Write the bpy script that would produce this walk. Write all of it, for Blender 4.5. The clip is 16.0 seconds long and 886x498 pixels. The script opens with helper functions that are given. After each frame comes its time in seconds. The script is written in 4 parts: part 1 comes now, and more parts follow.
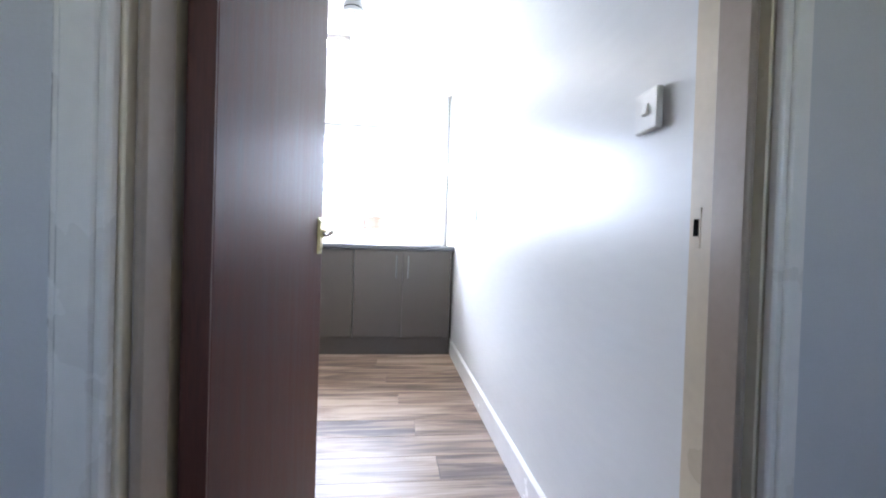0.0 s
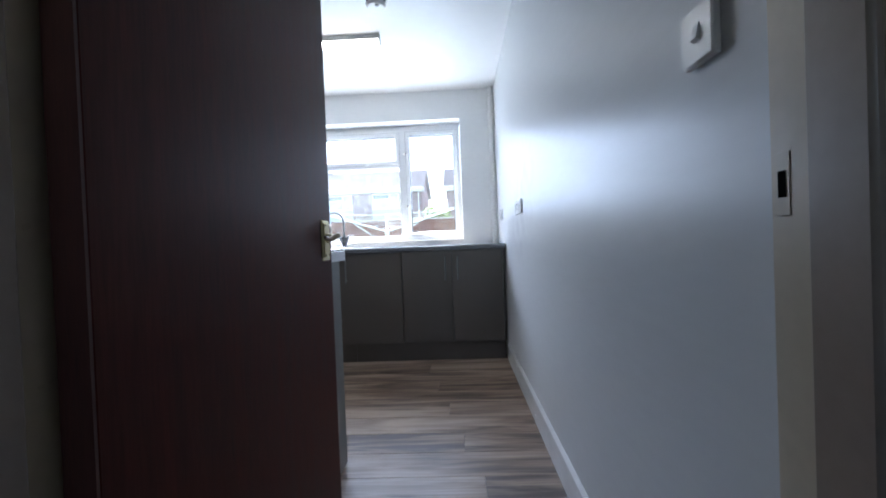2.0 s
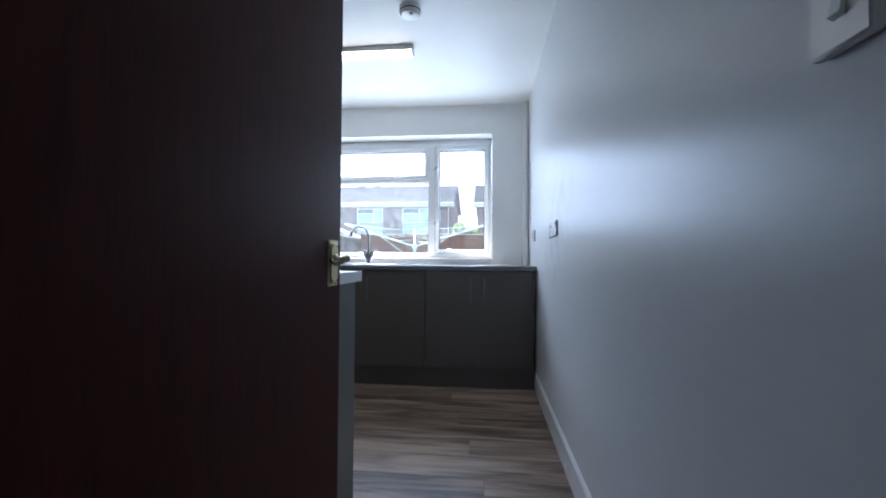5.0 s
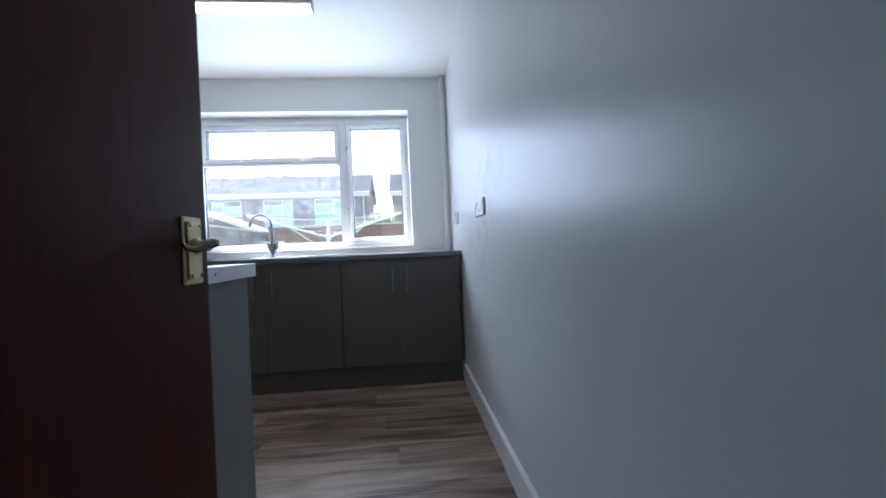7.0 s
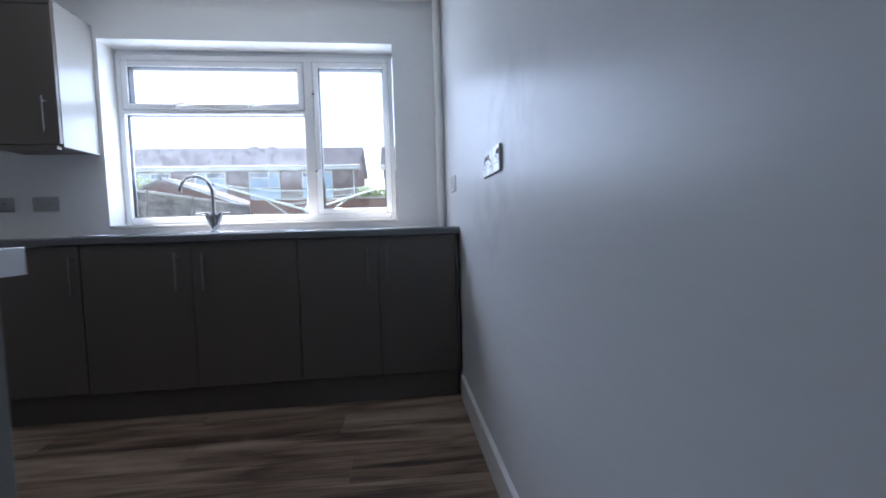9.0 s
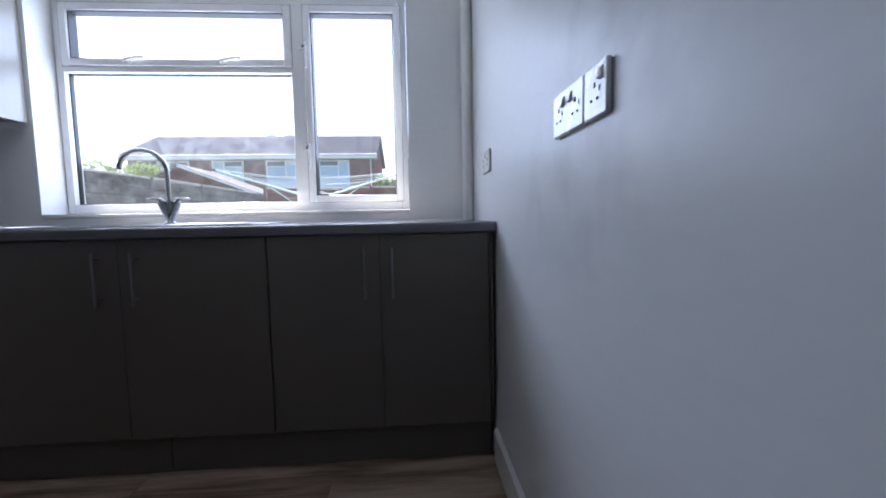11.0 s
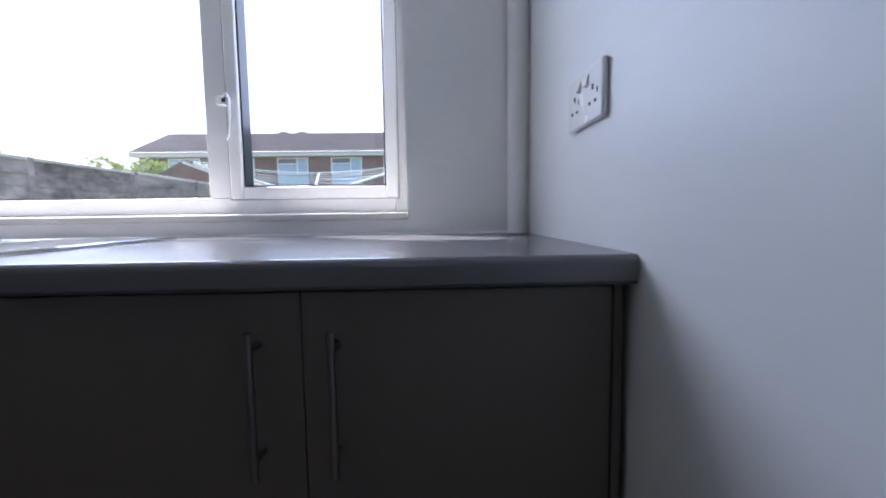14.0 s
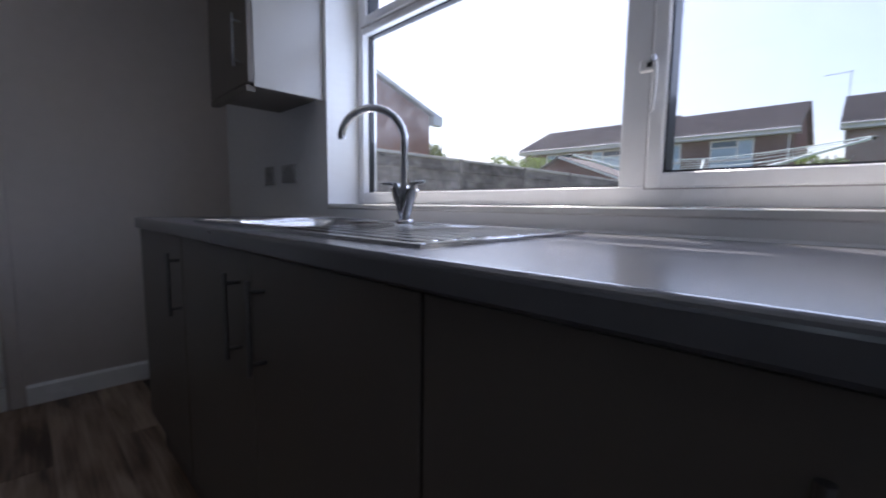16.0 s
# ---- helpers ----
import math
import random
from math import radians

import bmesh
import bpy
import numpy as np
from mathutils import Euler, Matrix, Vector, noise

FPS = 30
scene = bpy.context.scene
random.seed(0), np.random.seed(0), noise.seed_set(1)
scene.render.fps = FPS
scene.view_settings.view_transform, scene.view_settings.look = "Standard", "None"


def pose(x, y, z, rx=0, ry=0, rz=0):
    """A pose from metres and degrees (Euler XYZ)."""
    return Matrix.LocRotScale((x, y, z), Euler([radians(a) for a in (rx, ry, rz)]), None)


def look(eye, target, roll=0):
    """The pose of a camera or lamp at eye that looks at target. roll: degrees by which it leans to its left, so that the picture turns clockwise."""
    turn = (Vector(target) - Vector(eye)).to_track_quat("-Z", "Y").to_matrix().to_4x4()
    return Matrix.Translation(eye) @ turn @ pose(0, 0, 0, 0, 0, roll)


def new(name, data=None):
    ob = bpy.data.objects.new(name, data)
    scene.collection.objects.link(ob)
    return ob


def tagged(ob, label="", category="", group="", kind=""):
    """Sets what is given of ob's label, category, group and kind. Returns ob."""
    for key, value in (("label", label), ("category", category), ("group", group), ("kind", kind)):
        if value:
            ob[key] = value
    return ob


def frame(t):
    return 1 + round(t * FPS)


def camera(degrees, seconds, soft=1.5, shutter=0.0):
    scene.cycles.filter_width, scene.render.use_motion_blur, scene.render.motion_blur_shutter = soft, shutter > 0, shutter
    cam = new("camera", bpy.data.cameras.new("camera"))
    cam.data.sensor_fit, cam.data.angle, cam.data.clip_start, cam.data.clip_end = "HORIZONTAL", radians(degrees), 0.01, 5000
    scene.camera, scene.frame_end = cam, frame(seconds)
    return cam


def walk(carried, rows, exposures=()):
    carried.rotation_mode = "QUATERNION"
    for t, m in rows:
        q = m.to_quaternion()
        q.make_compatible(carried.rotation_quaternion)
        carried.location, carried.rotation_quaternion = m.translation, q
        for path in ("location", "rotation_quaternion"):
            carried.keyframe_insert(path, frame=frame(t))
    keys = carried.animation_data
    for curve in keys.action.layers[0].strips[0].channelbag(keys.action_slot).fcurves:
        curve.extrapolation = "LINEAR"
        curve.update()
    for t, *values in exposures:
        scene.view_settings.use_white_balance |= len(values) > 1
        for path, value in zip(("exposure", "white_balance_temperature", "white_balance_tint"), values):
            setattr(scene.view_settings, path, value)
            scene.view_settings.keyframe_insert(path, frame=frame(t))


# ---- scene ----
PATH = [
    (0, (-0.518, -4.037, 0.937), (-0.275, -2.052, 0.91), 1.8),
    (0.5, (-0.502, -3.986, 0.945), (-0.158, -2.016, 0.927), 2.9),
    (1, (-0.435, -3.909, 0.939), (-0.284, -1.915, 0.979), -3.5),
    (1.5, (-0.39, -3.871, 0.938), (-0.358, -1.872, 0.985), -2.5),
    (2, (-0.374, -3.867, 0.928), (-0.445, -1.869, 0.901), -2.2),
    (2.5, (-0.343, -3.824, 0.953), (-0.462, -1.828, 0.974), 0.9),
    (3, (-0.359, -3.708, 0.959), (-0.38, -1.709, 1.001), 0.9),
    (3.5, (-0.383, -3.637, 0.971), (-0.298, -1.64, 1.046), 0.8),
    (4, (-0.366, -3.699, 0.963), (-0.504, -1.705, 1.029), 0.3),
    (4.2, (-0.368, -3.705, 0.968), (-0.586, -1.719, 1.052), 0.5),
    (6.3, (-0.376, -3.622, 0.941), (-0.352, -1.623, 0.916), -1.8),
    (6.5, (-0.396, -3.56, 0.947), (-0.229, -1.567, 0.951), -2.8),
    (7, (-0.394, -3.446, 0.937), (-0.207, -1.455, 0.928), -2.4),
    (7.5, (-0.36, -3.282, 0.935), (-0.306, -1.283, 0.881), -2.6),
    (8, (-0.339, -3.101, 0.936), (-0.301, -1.103, 0.877), -1.6),
    (8.5, (-0.352, -2.914, 0.931), (-0.136, -0.931, 0.78), -0.8),
    (9, (-0.328, -2.743, 0.928), (-0.108, -0.759, 0.806), -1.6),
    (9.2, (-0.292, -2.655, 0.926), (-0.165, -0.666, 0.767), -1.0),
    (11.3, (-0.3, -2.001, 0.942), (-0.163, -0.012, 0.779), -1.0),
    (11.5, (-0.268, -1.926, 0.957), (-0.175, 0.066, 0.804), -0.8),
    (12, (-0.286, -1.773, 0.944), (-0.084, 0.21, 0.787), -1.0),
    (12.5, (-0.286, -1.572, 0.967), (0.038, 0.395, 0.806), -1.1),
    (13, (-0.284, -1.43, 0.96), (-0.043, 0.549, 0.797), -1.3),
    (13.5, (-0.24, -1.275, 0.971), (-0.107, 0.713, 0.802), -1.5),
    (14, (-0.262, -1.117, 0.963), (-0.195, 0.875, 0.795), -0.8),
    (14.5, (-0.32, -1.025, 0.979), (-0.399, 0.97, 0.857), -0.2),
    (15, (-0.386, -0.958, 0.968), (-0.971, 0.95, 0.832), 0.2),
    (15.5, (-0.432, -0.922, 0.968), (-1.453, 0.788, 0.787), 0.1),
    (16, (-0.479, -0.915, 0.967), (-1.872, 0.506, 0.76), 0.7),
]
cam = camera(93.5, 16.0, soft=1.9, shutter=0.3)
EXPOSURES = [(0, 4.55, 6600, 14), (0.5, 3.38, 6500, 12), (1.0, 2.95, 6360, 11), (2.0, 2.66, 6080, 10), (3.0, 2.58, 5980, 9), (3.5, 2.50, 5880, 8), (4.0, 2.23, 5840, 8), (7.0, 2.20, 5980, 10), (7.5, 2.24, 5980, 10), (9.0, 1.90, 6000, 13), (11.5, 1.63, 6110, 16), (12.5, 1.46, 6140, 17), (14.0, 1.55, 6110, 17), (14.5, 1.56, 6080, 16), (15.0, 1.30, 6120, 17), (15.5, 1.0, 6160, 18), (16.0, 0.68, 6240, 19)]
walk(cam, [(t, look(e, g, r)) for t, e, g, r in PATH], EXPOSURES)

# ---- daylight ----
SUN_WAY = Vector((0.45, -0.45, -1.0))
world = bpy.data.worlds.new("sky")
scene.world = world
world.use_nodes = True
wnt = world.node_tree
sky = wnt.nodes.new("ShaderNodeTexSky")
sky.sky_type = "NISHITA"
sky.sun_disc = False
sky.sun_elevation = radians(57.5)
sky.sun_rotation = radians(315)
sky.dust_density = 2.5
wnt.links.new(sky.outputs[0], wnt.nodes["Background"].inputs[0])
wnt.nodes["Background"].inputs[1].default_value = 0.15
sun = new("sun", bpy.data.lights.new("sun", "SUN"))
sun.data.energy, sun.data.angle, sun.data.color = 5.0, radians(0.5), (1.0, 0.95, 0.88)
sun.matrix_world = look((0, 0, 30), tuple(Vector((0, 0, 30)) + SUN_WAY))


def opening_light(name, x, y, z, wide, high, ahead, watts, colour):
    """The sky's light in an opening, as an area lamp that fills it."""
    la = bpy.data.lights.new(name, "AREA")
    la.shape, la.size, la.size_y, la.energy, la.color = "RECTANGLE", wide, high, watts, colour
    ob = new(name, la)
    ob.matrix_world = look((x, y, z), (x, y + ahead, z))
    return ob


opening_light("window_skylight", -1.188, 0.232, 1.64, 1.70, 0.80, -1, 8.0, (0.72, 0.86, 1.10))


# ---- materials ----
def material(name, base, rough=0.5, metal=0.0, var=0.08, scale=3.0, fine=60.0, bump=0.0, bump_scale=200.0, spec=0.5, stretch=(1, 1, 1), rough_var=0.08, per_piece=0.0):
    m = bpy.data.materials.new(name)
    m.use_nodes = True
    nt = m.node_tree
    b = nt.nodes["Principled BSDF"]
    b.inputs["Metallic"].default_value = metal
    b.inputs["Specular IOR Level"].default_value = spec
    geo = nt.nodes.new("ShaderNodeNewGeometry")
    mp = nt.nodes.new("ShaderNodeMapping")
    mp.inputs["Scale"].default_value = stretch
    nt.links.new(geo.outputs["Position"], mp.inputs["Vector"])
    n1 = nt.nodes.new("ShaderNodeTexNoise")
    n1.inputs["Scale"].default_value = scale
    n1.inputs["Detail"].default_value = 4
    n2 = nt.nodes.new("ShaderNodeTexNoise")
    n2.inputs["Scale"].default_value = fine
    n2.inputs["Detail"].default_value = 5
    nt.links.new(mp.outputs[0], n1.inputs["Vector"])
    nt.links.new(mp.outputs[0], n2.inputs["Vector"])
    add = nt.nodes.new("ShaderNodeMath")
    add.operation = "ADD"
    nt.links.new(n1.outputs[0], add.inputs[0])
    nt.links.new(n2.outputs[0], add.inputs[1])
    value = add.outputs[0]
    if per_piece:
        info = nt.nodes.new("ShaderNodeObjectInfo")
        mad = nt.nodes.new("ShaderNodeMath")
        mad.operation = "MULTIPLY_ADD"
        nt.links.new(info.outputs["Random"], mad.inputs[0])
        mad.inputs[1].default_value = per_piece
        nt.links.new(value, mad.inputs[2])
        sub = nt.nodes.new("ShaderNodeMath")
        sub.operation = "SUBTRACT"
        nt.links.new(mad.outputs[0], sub.inputs[0])
        sub.inputs[1].default_value = per_piece / 2
        value = sub.outputs[0]
    rng = nt.nodes.new("ShaderNodeMapRange")
    rng.inputs["From Min"].default_value, rng.inputs["From Max"].default_value = 0.6, 1.4
    rng.inputs["To Min"].default_value, rng.inputs["To Max"].default_value = 1 - var, 1 + var
    nt.links.new(value, rng.inputs["Value"])
    mul = nt.nodes.new("ShaderNodeVectorMath")
    mul.operation = "SCALE"
    mul.inputs[0].default_value = base
    nt.links.new(rng.outputs[0], mul.inputs["Scale"])
    nt.links.new(mul.outputs[0], b.inputs["Base Color"])
    rr = nt.nodes.new("ShaderNodeMapRange")
    rr.inputs["To Min"].default_value, rr.inputs["To Max"].default_value = max(0.02, rough - rough_var), min(1, rough + rough_var)
    nt.links.new(n1.outputs[0], rr.inputs["Value"])
    nt.links.new(rr.outputs[0], b.inputs["Roughness"])
    if bump:
        n3 = nt.nodes.new("ShaderNodeTexNoise")
        n3.inputs["Scale"].default_value = bump_scale
        n3.inputs["Detail"].default_value = 3
        nt.links.new(mp.outputs[0], n3.inputs["Vector"])
        bp = nt.nodes.new("ShaderNodeBump")
        bp.inputs["Strength"].default_value = bump
        bp.inputs["Distance"].default_value = 0.004
        nt.links.new(n3.outputs[0], bp.inputs["Height"])
        nt.links.new(bp.outputs[0], b.inputs["Normal"])
    return m


def laminate():
    """Grey-brown oak laminate: long dark grain streaks along x, each plank different."""
    m = bpy.data.materials.new("laminate")
    m.use_nodes = True
    nt = m.node_tree
    b = nt.nodes["Principled BSDF"]
    geo = nt.nodes.new("ShaderNodeNewGeometry")
    info = nt.nodes.new("ShaderNodeObjectInfo")
    shift = nt.nodes.new("ShaderNodeVectorMath")
    shift.operation = "MULTIPLY_ADD"
    comb = nt.nodes.new("ShaderNodeCombineXYZ")
    for i in range(3):
        nt.links.new(info.outputs["Random"], comb.inputs[i])
    nt.links.new(comb.outputs[0], shift.inputs[0])
    shift.inputs[1].default_value = (37, 53, 71)
    nt.links.new(geo.outputs["Position"], shift.inputs[2])

    def noise_at(sc, detail, distort, scale):
        mp = nt.nodes.new("ShaderNodeMapping")
        mp.inputs["Scale"].default_value = sc
        nt.links.new(shift.outputs[0], mp.inputs["Vector"])
        n = nt.nodes.new("ShaderNodeTexNoise")
        n.inputs["Scale"].default_value = scale
        n.inputs["Detail"].default_value = detail
        n.inputs["Distortion"].default_value = distort
        nt.links.new(mp.outputs[0], n.inputs["Vector"])
        return n.outputs[0]

    broad = noise_at((1.0, 7.0, 1.0), 4, 0.8, 1.7)
    grain = noise_at((1.2, 40.0, 1.0), 6, 0.3, 2.5)
    mixv = nt.nodes.new("ShaderNodeMath")
    mixv.operation = "MULTIPLY_ADD"
    nt.links.new(grain, mixv.inputs[0])
    mixv.inputs[1].default_value = 0.45
    nt.links.new(broad, mixv.inputs[2])
    tone = nt.nodes.new("ShaderNodeMath")
    tone.operation = "MULTIPLY_ADD"
    nt.links.new(info.outputs["Random"], tone.inputs[0])
    tone.inputs[1].default_value = 0.16
    nt.links.new(mixv.outputs[0], tone.inputs[2])
    ramp = nt.nodes.new("ShaderNodeValToRGB")
    e = ramp.color_ramp.elements
    e[0].position, e[0].color = 0.60, (0.068, 0.039, 0.026, 1)
    e[1].position, e[1].color = 1.0, (0.42, 0.315, 0.235, 1)
    mid = ramp.color_ramp.elements.new(0.76)
    mid.color = (0.210, 0.140, 0.097, 1)
    nt.links.new(tone.outputs[0], ramp.inputs[0])
    nt.links.new(ramp.outputs[0], b.inputs["Base Color"])
    b.inputs["Roughness"].default_value = 0.42
    bp = nt.nodes.new("ShaderNodeBump")
    bp.inputs["Strength"].default_value = 0.15
    bp.inputs["Distance"].default_value = 0.001
    nt.links.new(grain, bp.inputs["Height"])
    nt.links.new(bp.outputs[0], b.inputs["Normal"])
    return m


def window_glass(name, grime):
    m = bpy.data.materials.new(name)
    m.use_nodes = True
    nt = m.node_tree
    nt.nodes.remove(nt.nodes["Principled BSDF"])
    out = nt.nodes["Material Output"]
    clear = nt.nodes.new("ShaderNodeBsdfTransparent")
    clear.inputs[0].default_value = (0.97, 0.97, 0.985, 1)
    gloss = nt.nodes.new("ShaderNodeBsdfGlossy")
    gloss.inputs["Roughness"].default_value = 0.02
    fr = nt.nodes.new("ShaderNodeLayerWeight")
    power = nt.nodes.new("ShaderNodeMath")
    power.operation = "POWER"
    power.inputs[1].default_value = 5.0
    nt.links.new(fr.outputs["Facing"], power.inputs[0])
    gain = nt.nodes.new("ShaderNodeMath")
    gain.operation = "MULTIPLY_ADD"
    gain.inputs[1].default_value, gain.inputs[2].default_value = 0.6, 0.03
    nt.links.new(power.outputs[0], gain.inputs[0])
    m1 = nt.nodes.new("ShaderNodeMixShader")
    nt.links.new(gain.outputs[0], m1.inputs[0])
    nt.links.new(clear.outputs[0], m1.inputs[1])
    nt.links.new(gloss.outputs[0], m1.inputs[2])
    dirt = nt.nodes.new("ShaderNodeBsdfTranslucent")
    dirt.inputs[0].default_value = (0.85, 0.88, 0.9, 1)
    geo = nt.nodes.new("ShaderNodeNewGeometry")
    no = nt.nodes.new("ShaderNodeTexNoise")
    no.inputs["Scale"].default_value = 20.0
    no.inputs["Detail"].default_value = 6
    no.inputs["Distortion"].default_value = 0.6
    nt.links.new(geo.outputs["Position"], no.inputs["Vector"])
    rng = nt.nodes.new("ShaderNodeMapRange")
    rng.inputs["From Min"].default_value, rng.inputs["From Max"].default_value = 0.35, 0.75
    rng.inputs["To Min"].default_value, rng.inputs["To Max"].default_value = grime * 0.5, grime * 1.7
    nt.links.new(no.outputs[0], rng.inputs["Value"])
    m2 = nt.nodes.new("ShaderNodeMixShader")
    nt.links.new(rng.outputs[0], m2.inputs[0])
    nt.links.new(m1.outputs[0], m2.inputs[1])
    nt.links.new(dirt.outputs[0], m2.inputs[2])
    nt.links.new(m2.outputs[0], out.inputs[0])
    return m


def lamp_diffuser():
    m = material("lamp_diffuser", (0.85, 0.85, 0.83), 0.4, var=0.02)
    b = m.node_tree.nodes["Principled BSDF"]
    b.inputs["Emission Color"].default_value = (1.0, 0.97, 0.92, 1)
    b.inputs["Emission Strength"].default_value = 2.0
    return m


PAINT = dict(rough=0.36, var=0.03, scale=1.3, fine=18, bump=0.02, bump_scale=260, rough_var=0.08, spec=0.20, stretch=(1, 0.5, 2.5))


def rolled_sheen(m):
    """Satin paint rolled along the wall: its sheen draws out sideways."""
    nt = m.node_tree
    b = nt.nodes["Principled BSDF"]
    way = nt.nodes.new("ShaderNodeCombineXYZ")
    way.inputs[1].default_value = 1.0
    nt.links.new(way.outputs[0], b.inputs["Tangent"])
    b.inputs["Anisotropic"].default_value = 0.6
    return m


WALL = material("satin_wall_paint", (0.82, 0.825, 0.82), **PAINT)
# White paint with the far end's dimness and warm bounced light in its colour.
ENDWALL = material("dim_warm_wall_paint", (0.60, 0.545, 0.505), 0.5, var=0.04, scale=1.3, fine=18, bump=0.02, bump_scale=260, spec=0.2)


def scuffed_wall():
    """WALL's paint darkened for this wall's shade, with grey rubbed patches round the sockets."""
    m = rolled_sheen(material("scuffed_shaded_wall_paint", (0.67, 0.68, 0.68), **PAINT))
    nt = m.node_tree
    b = nt.nodes["Principled BSDF"]
    old = b.inputs["Base Color"].links[0].from_socket
    geo = nt.nodes.new("ShaderNodeNewGeometry")
    no = nt.nodes.new("ShaderNodeTexNoise")
    no.inputs["Scale"].default_value = 9
    no.inputs["Detail"].default_value = 5
    nt.links.new(geo.outputs["Position"], no.inputs["Vector"])
    last = None
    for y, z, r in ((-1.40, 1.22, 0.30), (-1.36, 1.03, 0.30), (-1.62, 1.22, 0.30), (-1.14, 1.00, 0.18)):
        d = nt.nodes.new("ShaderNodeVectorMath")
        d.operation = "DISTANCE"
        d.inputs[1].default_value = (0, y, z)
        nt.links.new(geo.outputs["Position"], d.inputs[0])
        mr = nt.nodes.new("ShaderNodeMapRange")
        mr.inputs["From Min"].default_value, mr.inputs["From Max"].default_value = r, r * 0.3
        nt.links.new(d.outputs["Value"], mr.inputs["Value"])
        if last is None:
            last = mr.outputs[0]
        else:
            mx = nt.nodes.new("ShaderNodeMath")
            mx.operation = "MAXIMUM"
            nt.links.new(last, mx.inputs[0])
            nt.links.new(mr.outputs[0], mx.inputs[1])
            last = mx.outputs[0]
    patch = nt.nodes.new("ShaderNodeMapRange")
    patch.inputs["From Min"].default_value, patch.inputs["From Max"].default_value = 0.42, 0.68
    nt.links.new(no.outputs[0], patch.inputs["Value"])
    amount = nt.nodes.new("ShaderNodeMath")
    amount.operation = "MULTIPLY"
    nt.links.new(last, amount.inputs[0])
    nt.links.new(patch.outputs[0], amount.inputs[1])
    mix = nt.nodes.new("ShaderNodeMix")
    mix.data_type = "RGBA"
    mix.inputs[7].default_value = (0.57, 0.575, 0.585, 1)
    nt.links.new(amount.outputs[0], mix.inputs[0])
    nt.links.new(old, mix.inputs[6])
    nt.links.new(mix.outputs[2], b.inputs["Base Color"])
    return m


SCUFFED_SHADED = scuffed_wall()
CEILING = material("ceiling_emulsion", (0.85, 0.85, 0.84), 0.5, var=0.02, scale=1.1, fine=14, bump=0.10, bump_scale=180)
GLOSS = material("white_gloss_paint", (0.74, 0.73, 0.70), 0.22, var=0.04, scale=6, fine=40, bump=0.05, bump_scale=45)
HALLGLOSS = material("yellowed_gloss_paint", (0.68, 0.62, 0.56), 0.28, var=0.06, scale=6, fine=40, bump=0.05, bump_scale=45)
CREAM = material("aged_cream_gloss", (0.60, 0.51, 0.385), 0.30, var=0.06, scale=7, fine=60, bump=0.04, bump_scale=40)
UPVC = material("white_upvc", (0.80, 0.81, 0.82), 0.25, var=0.02, scale=4, fine=50)
SKIRTING = material("fresh_white_gloss", (0.84, 0.84, 0.83), 0.25, var=0.03, scale=6, fine=40)
# Beige stop paint, darkened and browned for the shade inside the doorway.
STOP_SHADED = material("shaded_stop_paint", (0.30, 0.228, 0.178), 0.35, var=0.08, scale=7, fine=60, bump=0.04, bump_scale=40)
# Grey for the shadow line in the joint between sash and frame.
JOINT_SHADE = material("sash_joint_shade", (0.36, 0.36, 0.37), 0.6)
RUBBER = material("black_gasket", (0.02, 0.02, 0.022), 0.6)
GREIGE = material("greige_cabinet_board", (0.112, 0.095, 0.081), 0.36, var=0.03, scale=2, fine=90, rough_var=0.05)
CARCASS = material("grey_carcass", (0.18, 0.175, 0.17), 0.45, var=0.03, scale=3, fine=80)
PANEL = material("grey_end_panel", (0.20, 0.203, 0.195), 0.4, var=0.03, scale=3, fine=70)
PLINTH = material("dark_plinth", (0.120, 0.104, 0.090), 0.45, var=0.05)
WORKTOP = material("slate_grey_worktop", (0.108, 0.108, 0.116), 0.22, spec=0.9, var=0.02, scale=9, fine=180, rough_var=0.015)
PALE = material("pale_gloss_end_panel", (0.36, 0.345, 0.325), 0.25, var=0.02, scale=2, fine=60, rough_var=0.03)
EDGE_WHITE = material("white_edge_strip", (0.80, 0.81, 0.82), 0.4, var=0.03)
MAHOGANY = material("mahogany_veneer", (0.066, 0.0125, 0.008), 0.45, spec=0.12, var=0.35, scale=6, fine=40, bump=0.05, bump_scale=120, stretch=(6, 6, 0.35))
MAHOGANY_EDGE = material("mahogany_lipping", (0.075, 0.022, 0.014), 0.5, var=0.3, scale=10, fine=60, stretch=(6, 6, 0.4))
BRASS = material("worn_brass", (0.50, 0.43, 0.24), 0.30, metal=1.0, var=0.12, scale=30, fine=150, rough_var=0.1)
BRONZE = material("darkened_brass", (0.17, 0.13, 0.085), 0.25, metal=1.0, var=0.2, scale=30, fine=120)
STEEL = material("brushed_steel", (0.24, 0.24, 0.24), 0.32, metal=1.0, var=0.05, scale=20, fine=200)
SINK_STEEL = material("sink_steel", (0.66, 0.67, 0.68), 0.13, metal=1.0, var=0.05, scale=12, fine=260, rough_var=0.04)
CHROME = material("chrome", (0.46, 0.465, 0.475), 0.10, metal=1.0, var=0.03, rough_var=0.03)
PLASTIC = material("white_socket_plastic", (0.78, 0.78, 0.77), 0.25, var=0.02, scale=10, fine=80)
GREYPLATE = material("satin_grey_plate", (0.40, 0.40, 0.39), 0.35, var=0.05, scale=10, fine=90)
DARK = material("dark_slot", (0.008, 0.008, 0.008), 0.9, spec=0.0)
DIFFUSER = lamp_diffuser()
LAMP_BODY = material("lamp_body_enamel", (0.62, 0.62, 0.62), 0.35, var=0.03)
FLOORBED = material("dark_floor_joint", (0.05, 0.042, 0.036), 0.7)
LAMINATE = laminate()
